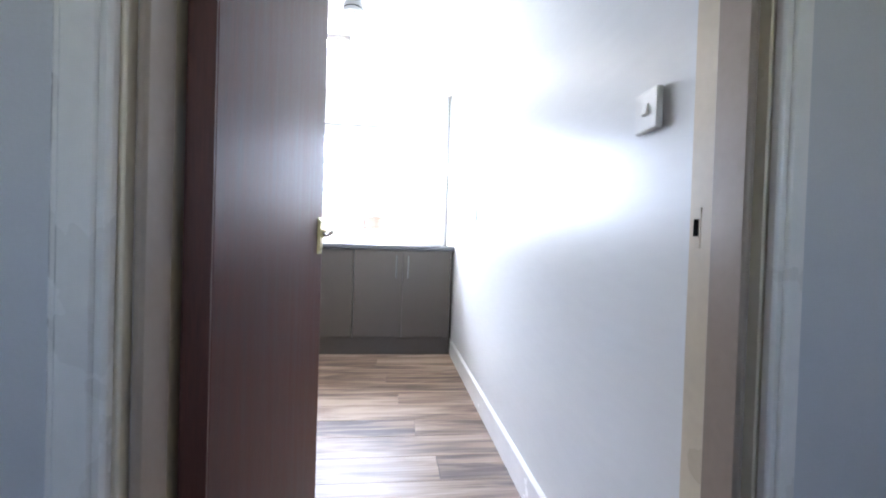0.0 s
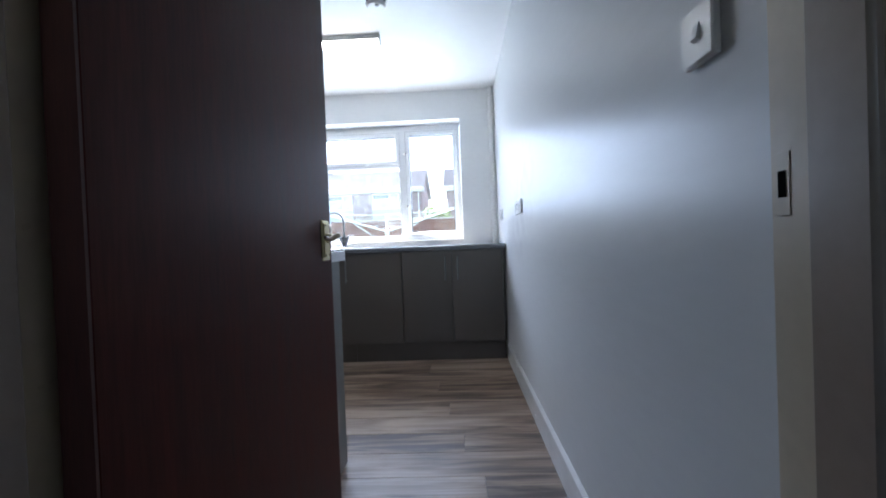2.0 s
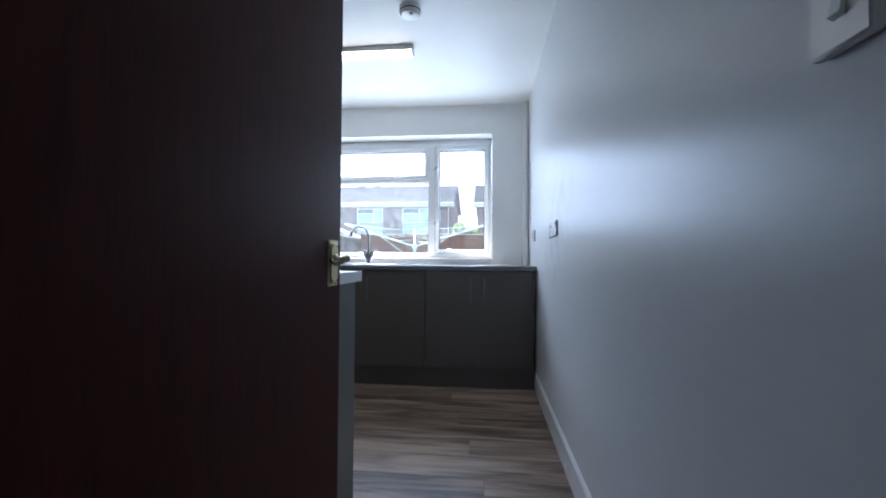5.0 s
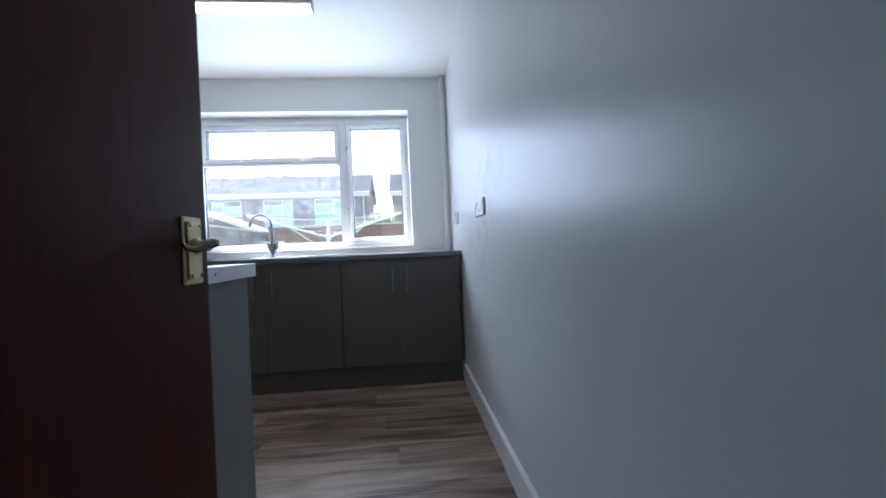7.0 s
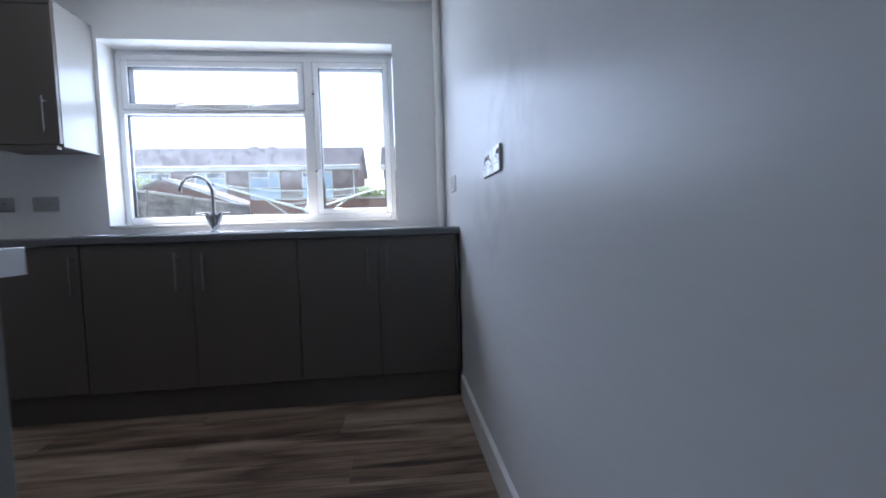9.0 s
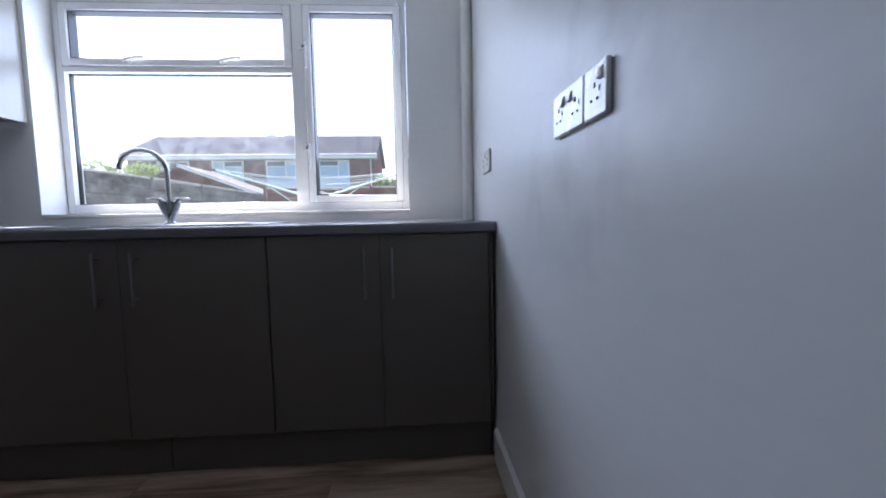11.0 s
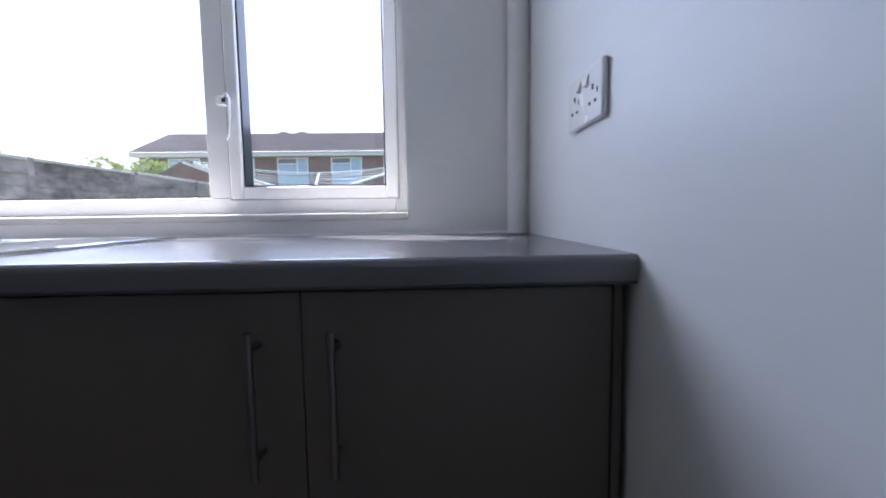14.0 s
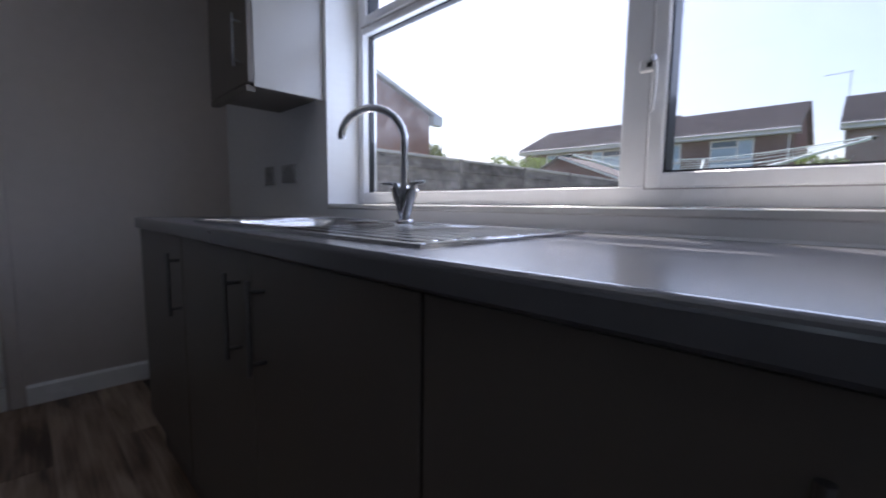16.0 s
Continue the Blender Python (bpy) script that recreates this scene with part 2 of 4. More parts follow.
# Unseen hall floor, tone raised to bounce light onto the door's lower part.
CARPET = material("hall_carpet", (0.28, 0.265, 0.25), 0.95, var=0.25, scale=8, fine=220, bump=0.6, bump_scale=400)
HALLWALL = material("hall_wall_paint", (0.50, 0.475, 0.46), 0.5, var=0.03, scale=1.5, fine=20, bump=0.06, bump_scale=220)
GLASS_A = window_glass("window_glass", 0.011)
GLASS_B = window_glass("grimy_window_glass", 0.026)
BRICK = material("brown_brick", (0.225, 0.150, 0.132), 0.9, var=0.25, scale=4, fine=30, stretch=(1, 1, 2.5))
REDBRICK = material("red_brick", (0.32, 0.14, 0.10), 0.9, var=0.25, scale=4, fine=30, stretch=(1, 1, 2.5))
RENDER_BLUE = material("pale_blue_cladding", (0.42, 0.54, 0.66), 0.6, var=0.06, scale=2, fine=20)
FASCIA = material("white_fascia", (0.75, 0.75, 0.75), 0.5, var=0.06, scale=3, fine=30)
# Pale blue base colour stands in for sky reflected in the distant panes.
SKYGLASS = material("sky_coloured_far_glass", (0.42, 0.55, 0.68), 0.12, var=0.15, scale=0.7, fine=3)
FARGLASS = material("far_window_glass", (0.10, 0.15, 0.20), 0.08, var=0.2, scale=0.7, fine=3)
ROOFTILE = material("brown_roof_tile", (0.225, 0.196, 0.184), 0.85, var=0.30, scale=1.5, fine=12, stretch=(1, 3, 3), per_piece=0.55)
SHEDWALL = material("dark_red_stained_timber", (0.15, 0.055, 0.045), 0.8, var=0.25, scale=4, fine=40, stretch=(3, 3, 1))
SHEDROOF = material("weathered_felt_roof", (0.10, 0.092, 0.09), 0.9, var=0.2, scale=3, fine=40)
FENCE = material("weathered_grey_board", (0.165, 0.14, 0.132), 0.9, var=1.15, scale=1.3, fine=9, stretch=(1.0, 1.0, 1.8), bump=0.4, bump_scale=60, per_piece=0.3)
FENCE_RED = material("red_brown_board", (0.20, 0.085, 0.06), 0.9, var=0.3, scale=3, fine=40, stretch=(4, 4, 0.7), per_piece=0.3)
# Paler than the fence boards: the sunlit top edge is put into the colour.
CAPPING = material("sunlit_capping_board", (0.46, 0.43, 0.41), 0.85, var=0.3, scale=3, fine=30)
GRASS = material("rough_grass", (0.075, 0.10, 0.035), 0.95, var=0.45, scale=0.8, fine=14, bump=0.6, bump_scale=30)
LEAF = material("leaf_green", (0.11, 0.165, 0.045), 0.6, var=0.45, scale=3, fine=20)
lnt = LEAF.node_tree
through_leaf = lnt.nodes.new("ShaderNodeBsdfTranslucent")
through_leaf.inputs[0].default_value = (0.16, 0.24, 0.05, 1)
leaf_mix = lnt.nodes.new("ShaderNodeMixShader")
leaf_mix.inputs[0].default_value = 0.45
lnt.links.new(lnt.nodes["Principled BSDF"].outputs[0], leaf_mix.inputs[1])
lnt.links.new(through_leaf.outputs[0], leaf_mix.inputs[2])
lnt.links.new(leaf_mix.outputs[0], lnt.nodes["Material Output"].inputs[0])
BARK = material("bark", (0.10, 0.075, 0.055), 0.9, var=0.3, scale=6, fine=50)
GALV = material("galvanised_tube", (0.56, 0.64, 0.64), 0.5, var=0.1)
CORD = material("pale_line_cord", (0.60, 0.70, 0.70), 0.6)


# ---- building helpers ----
def box(bm, x0, x1, y0, y1, z0, z1, bevel=0.0, seg=1):
    r = bmesh.ops.create_cube(bm, size=1)
    vs = r["verts"]
    for v in vs:
        v.co = Vector((x0 + (v.co.x + 0.5) * (x1 - x0), y0 + (v.co.y + 0.5) * (y1 - y0), z0 + (v.co.z + 0.5) * (z1 - z0)))
    if bevel:
        edges = list({e for v in vs for e in v.link_edges})
        bmesh.ops.bevel(bm, geom=edges, offset=bevel, segments=seg, affect="EDGES", profile=0.5)
    return bm


def tube(bm, a, b, r0, r1=None, seg=12):
    a, b = Vector(a), Vector(b)
    d = b - a
    m = Matrix.Translation((a + b) / 2) @ d.to_track_quat("Z", "Y").to_matrix().to_4x4()
    bmesh.ops.create_cone(bm, cap_ends=True, segments=seg, radius1=r0, radius2=r0 if r1 is None else r1, depth=d.length, matrix=m)
    return bm


def sweep(bm, pts, radii, seg=12):
    """A tube along a smooth line, with its own radius at each place."""
    pts = [Vector(p) for p in pts]
    rings = []
    side = None
    for i, p in enumerate(pts):
        d = (pts[min(i + 1, len(pts) - 1)] - pts[max(i - 1, 0)]).normalized()
        if side is None:
            side = d.orthogonal().normalized()
        side = (side - d * side.dot(d)).normalized()
        up = d.cross(side)
        rings.append([bm.verts.new(p + (side * math.cos(2 * math.pi * k / seg) + up * math.sin(2 * math.pi * k / seg)) * radii[i]) for k in range(seg)])
    for a, b in zip(rings, rings[1:]):
        for k in range(seg):
            bm.faces.new((a[k], a[(k + 1) % seg], b[(k + 1) % seg], b[k]))
    bm.faces.new(rings[0][::-1])
    bm.faces.new(rings[-1])
    return bm


def lathe(bm, profile, centre, axis="Z", seg=32):
    """A turned shape: (radius, height) pairs about an axis."""
    c = Vector(centre)
    rings = []
    for r, h in profile:
        ring = []
        for k in range(seg):
            a = 2 * math.pi * k / seg
            p = Vector((r * math.cos(a), r * math.sin(a), h))
            if axis == "X":
                p = Vector((p.z, p.x, p.y))
            ring.append(bm.verts.new(c + p))
        rings.append(ring)
    for a, b in zip(rings, rings[1:]):
        for k in range(seg):
            bm.faces.new((a[k], a[(k + 1) % seg], b[(k + 1) % seg], b[k]))
    bm.faces.new(rings[0][::-1])
    bm.faces.new(rings[-1])
    return bm


def finish(name, bm, mat, origin, smooth):
    bmesh.ops.recalc_face_normals(bm, faces=bm.faces)
    me = bpy.data.meshes.new(name)
    bm.to_mesh(me)
    bm.free()
    me.transform(Matrix.Translation(-Vector(origin)))
    me.materials.append(mat)
    if smooth:
        me.polygons.foreach_set("use_smooth", [True] * len(me.polygons))
        me.set_sharp_from_angle(angle=radians(38))
    return me


def thing(name, base, label, category, group="", kind=""):
    ob = new(name)
    ob.location = base
    ob.empty_display_size = 0.1
    return tagged(ob, label, category, group, kind)


def root_of(ob):
    while ob.parent:
        ob = ob.parent
    return ob


def part(name, bm, mat, parent, label="", smooth=True):
    me = finish(name, bm, mat, root_of(parent).location, smooth)
    ob = new(name, me)
    ob.parent = parent
    return tagged(ob, label)


def solid(name, bm, mat, label, category, base=(0, 0, 0), kind="", group="", smooth=True):
    ob = new(name, finish(name, bm, mat, base, smooth))
    ob.location = base
    return tagged(ob, label, category, group, kind)


def nb():
    return bmesh.new()


def extrude_poly(bm, pts, way):
    """A prism from a flat outline, pushed along a vector."""
    vs = [bm.verts.new(p) for p in pts]
    f = bm.faces.new(vs)
    r = bmesh.ops.extrude_face_region(bm, geom=[f])
    bmesh.ops.translate(bm, vec=way, verts=[v for v in r["geom"] if isinstance(v, bmesh.types.BMVert)])
    return bm


# ---- the rooms ----
WEST, SOUTH, DOORWALL, CEIL = -3.2, -2.66, -3.436, 2.340
WX0, WX1, WZ0, WZ1 = -2.052, -0.317, 0.969, 2.076   # window opening

bm = box(nb(), -3.4, 0.2, SOUTH - 0.12, 0.25, -0.12, -0.012)
box(bm, -0.978, 0.2, -3.565, SOUTH - 0.12, -0.12, -0.012)
solid("floor", bm, FLOORBED, "grey-brown oak laminate kitchen floor", "floor", kind="structure")
solid("floor_hall", box(nb(), -1.9, 1.0, -5.6, -3.565, -0.12, -0.002), CARPET, "assumed grey carpet on the unseen hall floor", "floor", kind="structure")
solid("ceiling", box(nb(), -3.4, 1.0, -5.6, 0.25, CEIL, CEIL + 0.15), CEILING, "white painted ceiling", "ceiling", kind="structure")
solid("wall_east", box(nb(), 0, 0.12, -3.56, 0.25, -0.05, CEIL), SCUFFED_SHADED, "long white satin-painted kitchen wall", "wall", kind="structure")
solid("wall_west", box(nb(), WEST - 0.12, WEST, -2.9, 0.25, -0.05, CEIL), ENDWALL, "white painted end wall, coloured warm and dim", "wall", kind="structure")

bm = nb()
box(bm, WEST, WX0, 0, 0.25, -0.05, CEIL)
box(bm, WX1, 0, 0, 0.25, -0.05, CEIL)
box(bm, WX0, WX1, 0, 0.25, -0.05, WZ0 - 0.02)
box(bm, WX0, WX1, 0, 0.25, WZ1, CEIL)
solid("wall_north", bm, WALL, "white painted wall round the kitchen window", "wall", kind="structure")
solid("wall_south", box(nb(), WEST, -0.858, SOUTH - 0.12, SOUTH, -0.05, CEIL), WALL, "white wall behind the short cabinet run", "wall", kind="structure")
solid("wall_return", box(nb(), -0.978, -0.858, DOORWALL, SOUTH - 0.12, -0.05, CEIL), WALL, "white wall that the open door stands against", "wall", kind="structure")

# hall wall with the doorway
OX0, OX1, OZ, HY = -0.831, -0.027, 2.03, -3.565
bm = nb()
box(bm, -1.9, OX0, HY, DOORWALL, -0.05, CEIL)
box(bm, OX1, 0, HY, DOORWALL, -0.05, CEIL)
box(bm, 0.12, 1.0, HY, DOORWALL, -0.05, CEIL)
box(bm, OX0, OX1, HY, DOORWALL, OZ, CEIL)
box(bm, 0, 0.12, HY - 0.002, HY + 0.002, -0.05, CEIL)
solid("wall_hall_north", bm, HALLWALL, "grey-white hall wall round the kitchen doorway", "wall", kind="structure")
solid("wall_hall_west", box(nb(), -1.9, -1.78, -5.6, HY, -0.05, CEIL), HALLWALL, "plain hall wall", "wall", kind="structure")
solid("wall_hall_east", box(nb(), 0.88, 1.0, -5.6, HY, -0.05, CEIL), HALLWALL, "plain hall wall", "wall", kind="structure")
# Unseen wall; its opening is added to let daylight into the hall.
bm = nb()
box(bm, -1.78, -0.86, -5.6, -5.48, -0.05, CEIL)
box(bm, -0.24, 0.88, -5.6, -5.48, -0.05, CEIL)
box(bm, -0.86, -0.24, -5.6, -5.48, -0.05, 1.1)
box(bm, -0.86, -0.24, -5.6, -5.48, 1.88, CEIL)
solid("wall_hall_south", bm, HALLWALL, "plain unseen hall wall with an opening added for daylight", "wall", kind="structure")


def skirting(name, x0, x1, y0, y1, face, h=0.098):
    """A board with a chamfered top; face says which way it looks."""
    k, c = 0.012, 0.010
    if face == "W":
        pts = [(x1, y0, 0), (x0, y0, 0), (x0, y0, h - k), (x0 + c, y0, h), (x1, y0, h)]
        bm = extrude_poly(nb(), pts, (0, y1 - y0, 0))
    elif face == "E":
        pts = [(x0, y0, 0), (x1, y0, 0), (x1, y0, h - k), (x1 - c, y0, h), (x0, y0, h)]
        bm = extrude_poly(nb(), pts, (0, y1 - y0, 0))
    else:
        pts = [(x0, y1, 0), (x0, y0, 0), (x0, y0, h - k), (x0, y0 + c, h), (x0, y1, h)]
        bm = extrude_poly(nb(), pts, (x1 - x0, 0, 0))
    return solid(name, bm, SKIRTING, "white gloss skirting board along the wall foot", "skirting", kind="structure", smooth=False)


skirting("baseboard_east", -0.013, 0, -3.47, -0.60, "W", 0.128)
skirting("baseboard_west", WEST, WEST + 0.016, -0.94, 0, "E")
skirting("baseboard_north", WEST + 0.016, -2.385, -0.016, 0, "S")

# the doorway's lining, stops and architraves
lining = thing("door_frame_1", (-0.4, HY, 0), "cream gloss-painted door lining with a worn strike plate", "door frame", kind="structure")
JR, JL = -0.055, -0.797
part("jamb", box(nb(), JR, OX1, HY, DOORWALL + 0.004, 0, OZ, 0.002), CREAM, lining)
part("jamb", box(nb(), OX0, JL, HY, DOORWALL + 0.004, 0, OZ, 0.002), CREAM, lining)
part("head", box(nb(), JL, JR, HY, DOORWALL + 0.004, OZ - 0.028, OZ, 0.002), CREAM, lining)
part("door_stop", box(nb(), JR - 0.013, JR, HY + 0.014, -3.490, 0, OZ - 0.028, 0.004), STOP_SHADED, lining)
part("door_stop", box(nb(), JL, JL + 0.013, HY + 0.014, -3.490, 0, OZ - 0.028, 0.004), STOP_SHADED, lining)
part("door_stop", box(nb(), JL + 0.013, JR - 0.013, HY + 0.014, -3.490, OZ - 0.041, OZ - 0.028, 0.003), STOP_SHADED, lining)
for x0, x1 in ((JR + 0.002, JR + 0.044), (JL - 0.060, JL - 0.004)):
    b2 = nb()
    box(b2, x0, x1, HY - 0.017, HY, 0, OZ + 0.055, 0.004)
    box(b2, x0 + 0.01, x1 - 0.01, HY - 0.022, HY - 0.015, 0, OZ + 0.045, 0.003)
    part("architrave", b2, HALLGLOSS, lining)
part("architrave", box(nb(), JL - 0.006, JR + 0.006, HY - 0.017, HY, OZ - 0.004, OZ + 0.055, 0.004), HALLGLOSS, lining)
strike = part("strike_plate", box(nb(), JR - 0.0008, JR + 0.0015, -3.4575, -3.4395, 0.942, 1.004, 0.0004), CREAM, lining, "painted-over strike plate")
part("latch_hole", box(nb(), JR - 0.0014, JR - 0.0007, -3.4535, -3.4435, 0.960, 0.986), DARK, strike, smooth=False)

# the open door
door = thing("door_1", (-0.77, -3.455, 0), "dark mahogany flush door standing open into the kitchen", "door", kind="structure")
ANG = 0.018


def doorbox(u0, u1, v0, v1, z0, z1, bev):
    """A box in the leaf's own directions: u from hinge to latch, v from the kitchen-side face out to the passage."""
    b2 = box(nb(), v0, v1, u0, u1, z0, z1, bev)
    bmesh.ops.transform(b2, matrix=Matrix.Translation((-0.790, -3.455, 0)) @ Matrix.Rotation(-ANG, 4, "Z"), verts=b2.verts)
    return b2


DW = 0.780
part("leaf", doorbox(0.004, DW - 0.004, 0, 0.037, 0.012, 1.985, 0.0015), MAHOGANY, door)
part("hinge_lipping", doorbox(0, 0.004, 0.0005, 0.0365, 0.012, 1.985, 0), MAHOGANY_EDGE, door)
part("latch_lipping", doorbox(DW - 0.004, DW, 0.0005, 0.0365, 0.012, 1.985, 0), MAHOGANY_EDGE, door)
part("latch_plate", doorbox(DW - 0.001, DW + 0.001, 0.008, 0.03, 0.90, 1.01, 0), BRASS, door)
PU = DW - 0.053   # centre of the handle plate along the leaf
plate = part("handle_plate", doorbox(PU - 0.030, PU + 0.028, 0.037, 0.041, 0.893, 1.003, 0.002), BRASS, door, "aged brass backplate with a stepped rim")
part("raised_panel", doorbox(PU - 0.022, PU + 0.020, 0.041, 0.0445, 0.901, 0.995, 0.0015), BRASS, plate)
for du in (-0.016, 0.014):
    for z in (0.907, 0.989):
        c = Vector((-0.790, -3.455, 0)) + Matrix.Rotation(-ANG, 4, "Z") @ Vector((0, PU + du, z))
        part("screw", lathe(nb(), [(0.0033, 0.044), (0.0033, 0.0452), (0.0018, 0.0457)], c, "X", 10), BRONZE, plate)
c = Vector((-0.790, -3.455, 0)) + Matrix.Rotation(-ANG, 4, "Z") @ Vector((0, PU, 0.955))
part("rose", lathe(nb(), [(0.014, 0.044), (0.014, 0.047), (0.010, 0.052), (0.009, 0.066)], c, "X", 20), BRASS, plate)
b2 = sweep(nb(), [c + Vector(p) for p in ((0.052, 0.004, 0), (0.066, 0.006, 0.003), (0.074, -0.004, 0.005), (0.074, -0.018, 0.004), (0.070, -0.034, -0.002), (0.066, -0.050, -0.006), (0.063, -0.066, -0.004), (0.063, -0.078, 0.001))],
           [0.0065, 0.0075, 0.0085, 0.0080, 0.0065, 0.0055, 0.0045, 0.003], 12)
part("lever", b2, BRONZE, plate, "curved dark brass lever")

# door in the end wall
back = thing("door_2", (WEST, -1.4, 0), "closed white panel door beside the end wall's skirting", "door", kind="structure")
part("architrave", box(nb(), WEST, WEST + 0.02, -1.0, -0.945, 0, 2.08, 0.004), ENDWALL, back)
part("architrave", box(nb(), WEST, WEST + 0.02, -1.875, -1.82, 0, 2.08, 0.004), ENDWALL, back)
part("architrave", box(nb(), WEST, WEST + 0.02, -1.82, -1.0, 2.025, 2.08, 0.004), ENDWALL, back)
part("leaf", box(nb(), WEST + 0.002, WEST + 0.012, -1.815, -1.004, 0.115, 2.02, 0.002), GLOSS, back)
part("kick_board", box(nb(), WEST + 0.002, WEST + 0.014, -1.815, -1.004, 0.0, 0.108, 0.002), GLOSS, back)


# ---- the window ----
win = thing("window_1", (-1.19, 0.15, WZ0), "white uPVC window with fixed pane, top vent and side casement", "window", kind="structure")
FY0, FY1 = 0.150, 0.222
part("window_sill", box(nb(), WX0 - 0.0, WX1 + 0.0, -0.006, FY0, WZ0 - 0.02, WZ0, 0.004), GLOSS, win, "white painted window board")
FX0, FX1, FZ0, FZ1 = WX0 + 0.004, WX1 - 0.004, WZ0 + 0.002, WZ1 - 0.026
fr = nb()
box(fr, FX0, FX0 + 0.036, FY0, FY1, FZ0, FZ1, 0.003)
box(fr, FX1 - 0.042, FX1, FY0, FY1, FZ0, FZ1, 0.003)
box(fr, FX0 + 0.036, FX1 - 0.042, FY0, FY1, FZ0, FZ0 + 0.048, 0.003)
box(fr, FX0 + 0.036, FX1 - 0.042, FY0, FY1, FZ1 - 0.042, FZ1, 0.003)
part("window_frame", fr, UPVC, win)
part("head_trim", box(nb(), FX0, FX1, FY0 + 0.01, FY1, FZ1, WZ1, 0.002), UPVC, win)
MX0, MX1 = -0.909, -0.832
part("mullion", box(nb(), MX0, MX1, FY0, FY1, FZ0 + 0.048, FZ1 - 0.042, 0.003), UPVC, win)
TZ0, TZ1 = 1.675, 1.713
part("transom", box(nb(), FX0 + 0.036, MX0, FY0, FY1, TZ0, TZ1, 0.003), UPVC, win)


def sash(name, x0, x1, z0, z1, w, label):
    """An opening frame that stands proud of the fixed one, with gasket and pane."""
    s = nb()
    y0, y1 = FY0 - 0.012, FY1 - 0.014
    box(s, x0, x0 + w, y0, y1, z0, z1, 0.004)
    box(s, x1 - w, x1, y0, y1, z0, z1, 0.004)
    box(s, x0 + w, x1 - w, y0, y1, z0, z0 + w, 0.004)
    box(s, x0 + w, x1 - w, y0, y1, z1 - w, z1, 0.004)
    ob = part(name, s, UPVC, win, label)
    gasket(ob, x0 + w, x1 - w, z0 + w, z1 - w, y0 + 0.012)
    # Thin added strips draw that joint's shadow round the sash.
    rim, t = nb(), 0.003
    box(rim, x0 - t, x0 - 0.0002, FY0 - 0.006, FY0 - 0.0004, z0 - t, z1 + t)
    box(rim, x1 + 0.0002, x1 + t, FY0 - 0.006, FY0 - 0.0004, z0 - t, z1 + t)
    box(rim, x0, x1, FY0 - 0.006, FY0 - 0.0004, z0 - t, z0 - 0.0002)
    box(rim, x0, x1, FY0 - 0.006, FY0 - 0.0004, z1 + 0.0002, z1 + t)
    part("sash_shadow_line", rim, JOINT_SHADE, ob, "grey strip drawn as the shadow line round the sash", smooth=False)
    pane = part("pane", box(nb(), x0 + w - 0.002, x1 - w + 0.002, 0.196, 0.200, z0 + w - 0.002, z1 - w + 0.002), GLASS_A, ob, smooth=False)
    pane.visible_shadow = False
    return ob


def gasket(parent, x0, x1, z0, z1, y0):
    g, t = nb(), 0.005
    box(g, x0, x0 + t, y0, 0.205, z0, z1)
    box(g, x1 - t, x1, y0, 0.205, z0, z1)
    box(g, x0 + t, x1 - t, y0, 0.205, z0, z0 + t)
    box(g, x0 + t, x1 - t, y0, 0.205, z1 - t, z1)
    part("gasket", g, RUBBER, parent, "black rubber glazing gasket", smooth=False)


vent = sash("top_vent", FX0 + 0.035, MX0 + 0.007, TZ1 - 0.010, FZ1 - 0.044, 0.037, "top-hung white sash")
casement = sash("casement", MX1 - 0.010, FX1 - 0.029, FZ0 + 0.043, FZ1 - 0.040, 0.036, "side-hung white sash")
fp = part("fixed_pane", box(nb(), FX0 + 0.034, MX0 + 0.002, 0.196, 0.200, FZ0 + 0.046, TZ0 + 0.002), GLASS_B, win, "grimy fixed pane", smooth=False)
fp.visible_shadow = False
gasket(win, FX0 + 0.036, MX0, FZ0 + 0.048, TZ0, 0.180)


def window_handle(parent, x, z, upright):
    """A cockspur handle: base block, pivot and arm."""
    y = FY0 - 0.012
    if upright:
        base = part("handle_base", box(nb(), x - 0.026, x + 0.012, y - 0.014, y, z - 0.014, z + 0.014, 0.003), PLASTIC, parent)
        part("pivot", lathe(nb(), [(0.006, 0), (0.006, 0.010), (0.004, 0.014)], (x + 0.008, y - 0.022, z + 0.004), seg=14), CHROME, base)
        part("lock_button", box(nb(), x - 0.008, x + 0.003, y - 0.0180, y - 0.0136, z - 0.006, z + 0.005, 0.001), RUBBER, base)
        part("lever", sweep(nb(), [(x + 0.004, y - 0.014, z + 0.012), (x + 0.012, y - 0.018, z - 0.004), (x + 0.014, y - 0.022, z - 0.05), (x + 0.012, y - 0.026, z - 0.105), (x + 0.004, y - 0.026, z - 0.112)], [0.004, 0.005, 0.004, 0.004, 0.003], 10), PLASTIC, base)
    else:
        base = part("handle_base", box(nb(), x - 0.020, x + 0.020, y - 0.010, y, z - 0.012, z + 0.010, 0.003), PLASTIC, parent)
        part("lever", sweep(nb(), [(x - 0.01, y - 0.012, z), (x + 0.014, y - 0.018, z + 0.004), (x + 0.05, y - 0.022, z + 0.010), (x + 0.095, y - 0.024, z + 0.012)], [0.009, 0.009, 0.008, 0.007], 10), PLASTIC, base)
        part("lock_button", box(nb(), x - 0.006, x + 0.006, y - 0.0125, y - 0.0098, z - 0.011, z - 0.004, 0.001), RUBBER, base)
        part("pivot", lathe(nb(), [(0.005, 0), (0.005, 0.008)], (x, y - 0.014, z - 0.010), seg=12), CHROME, base)


window_handle(vent, -1.70, TZ1 + 0.014, False)
window_handle(vent, -1.24, TZ1 + 0.014, False)
window_handle(casement, -0.838, 1.295, True)
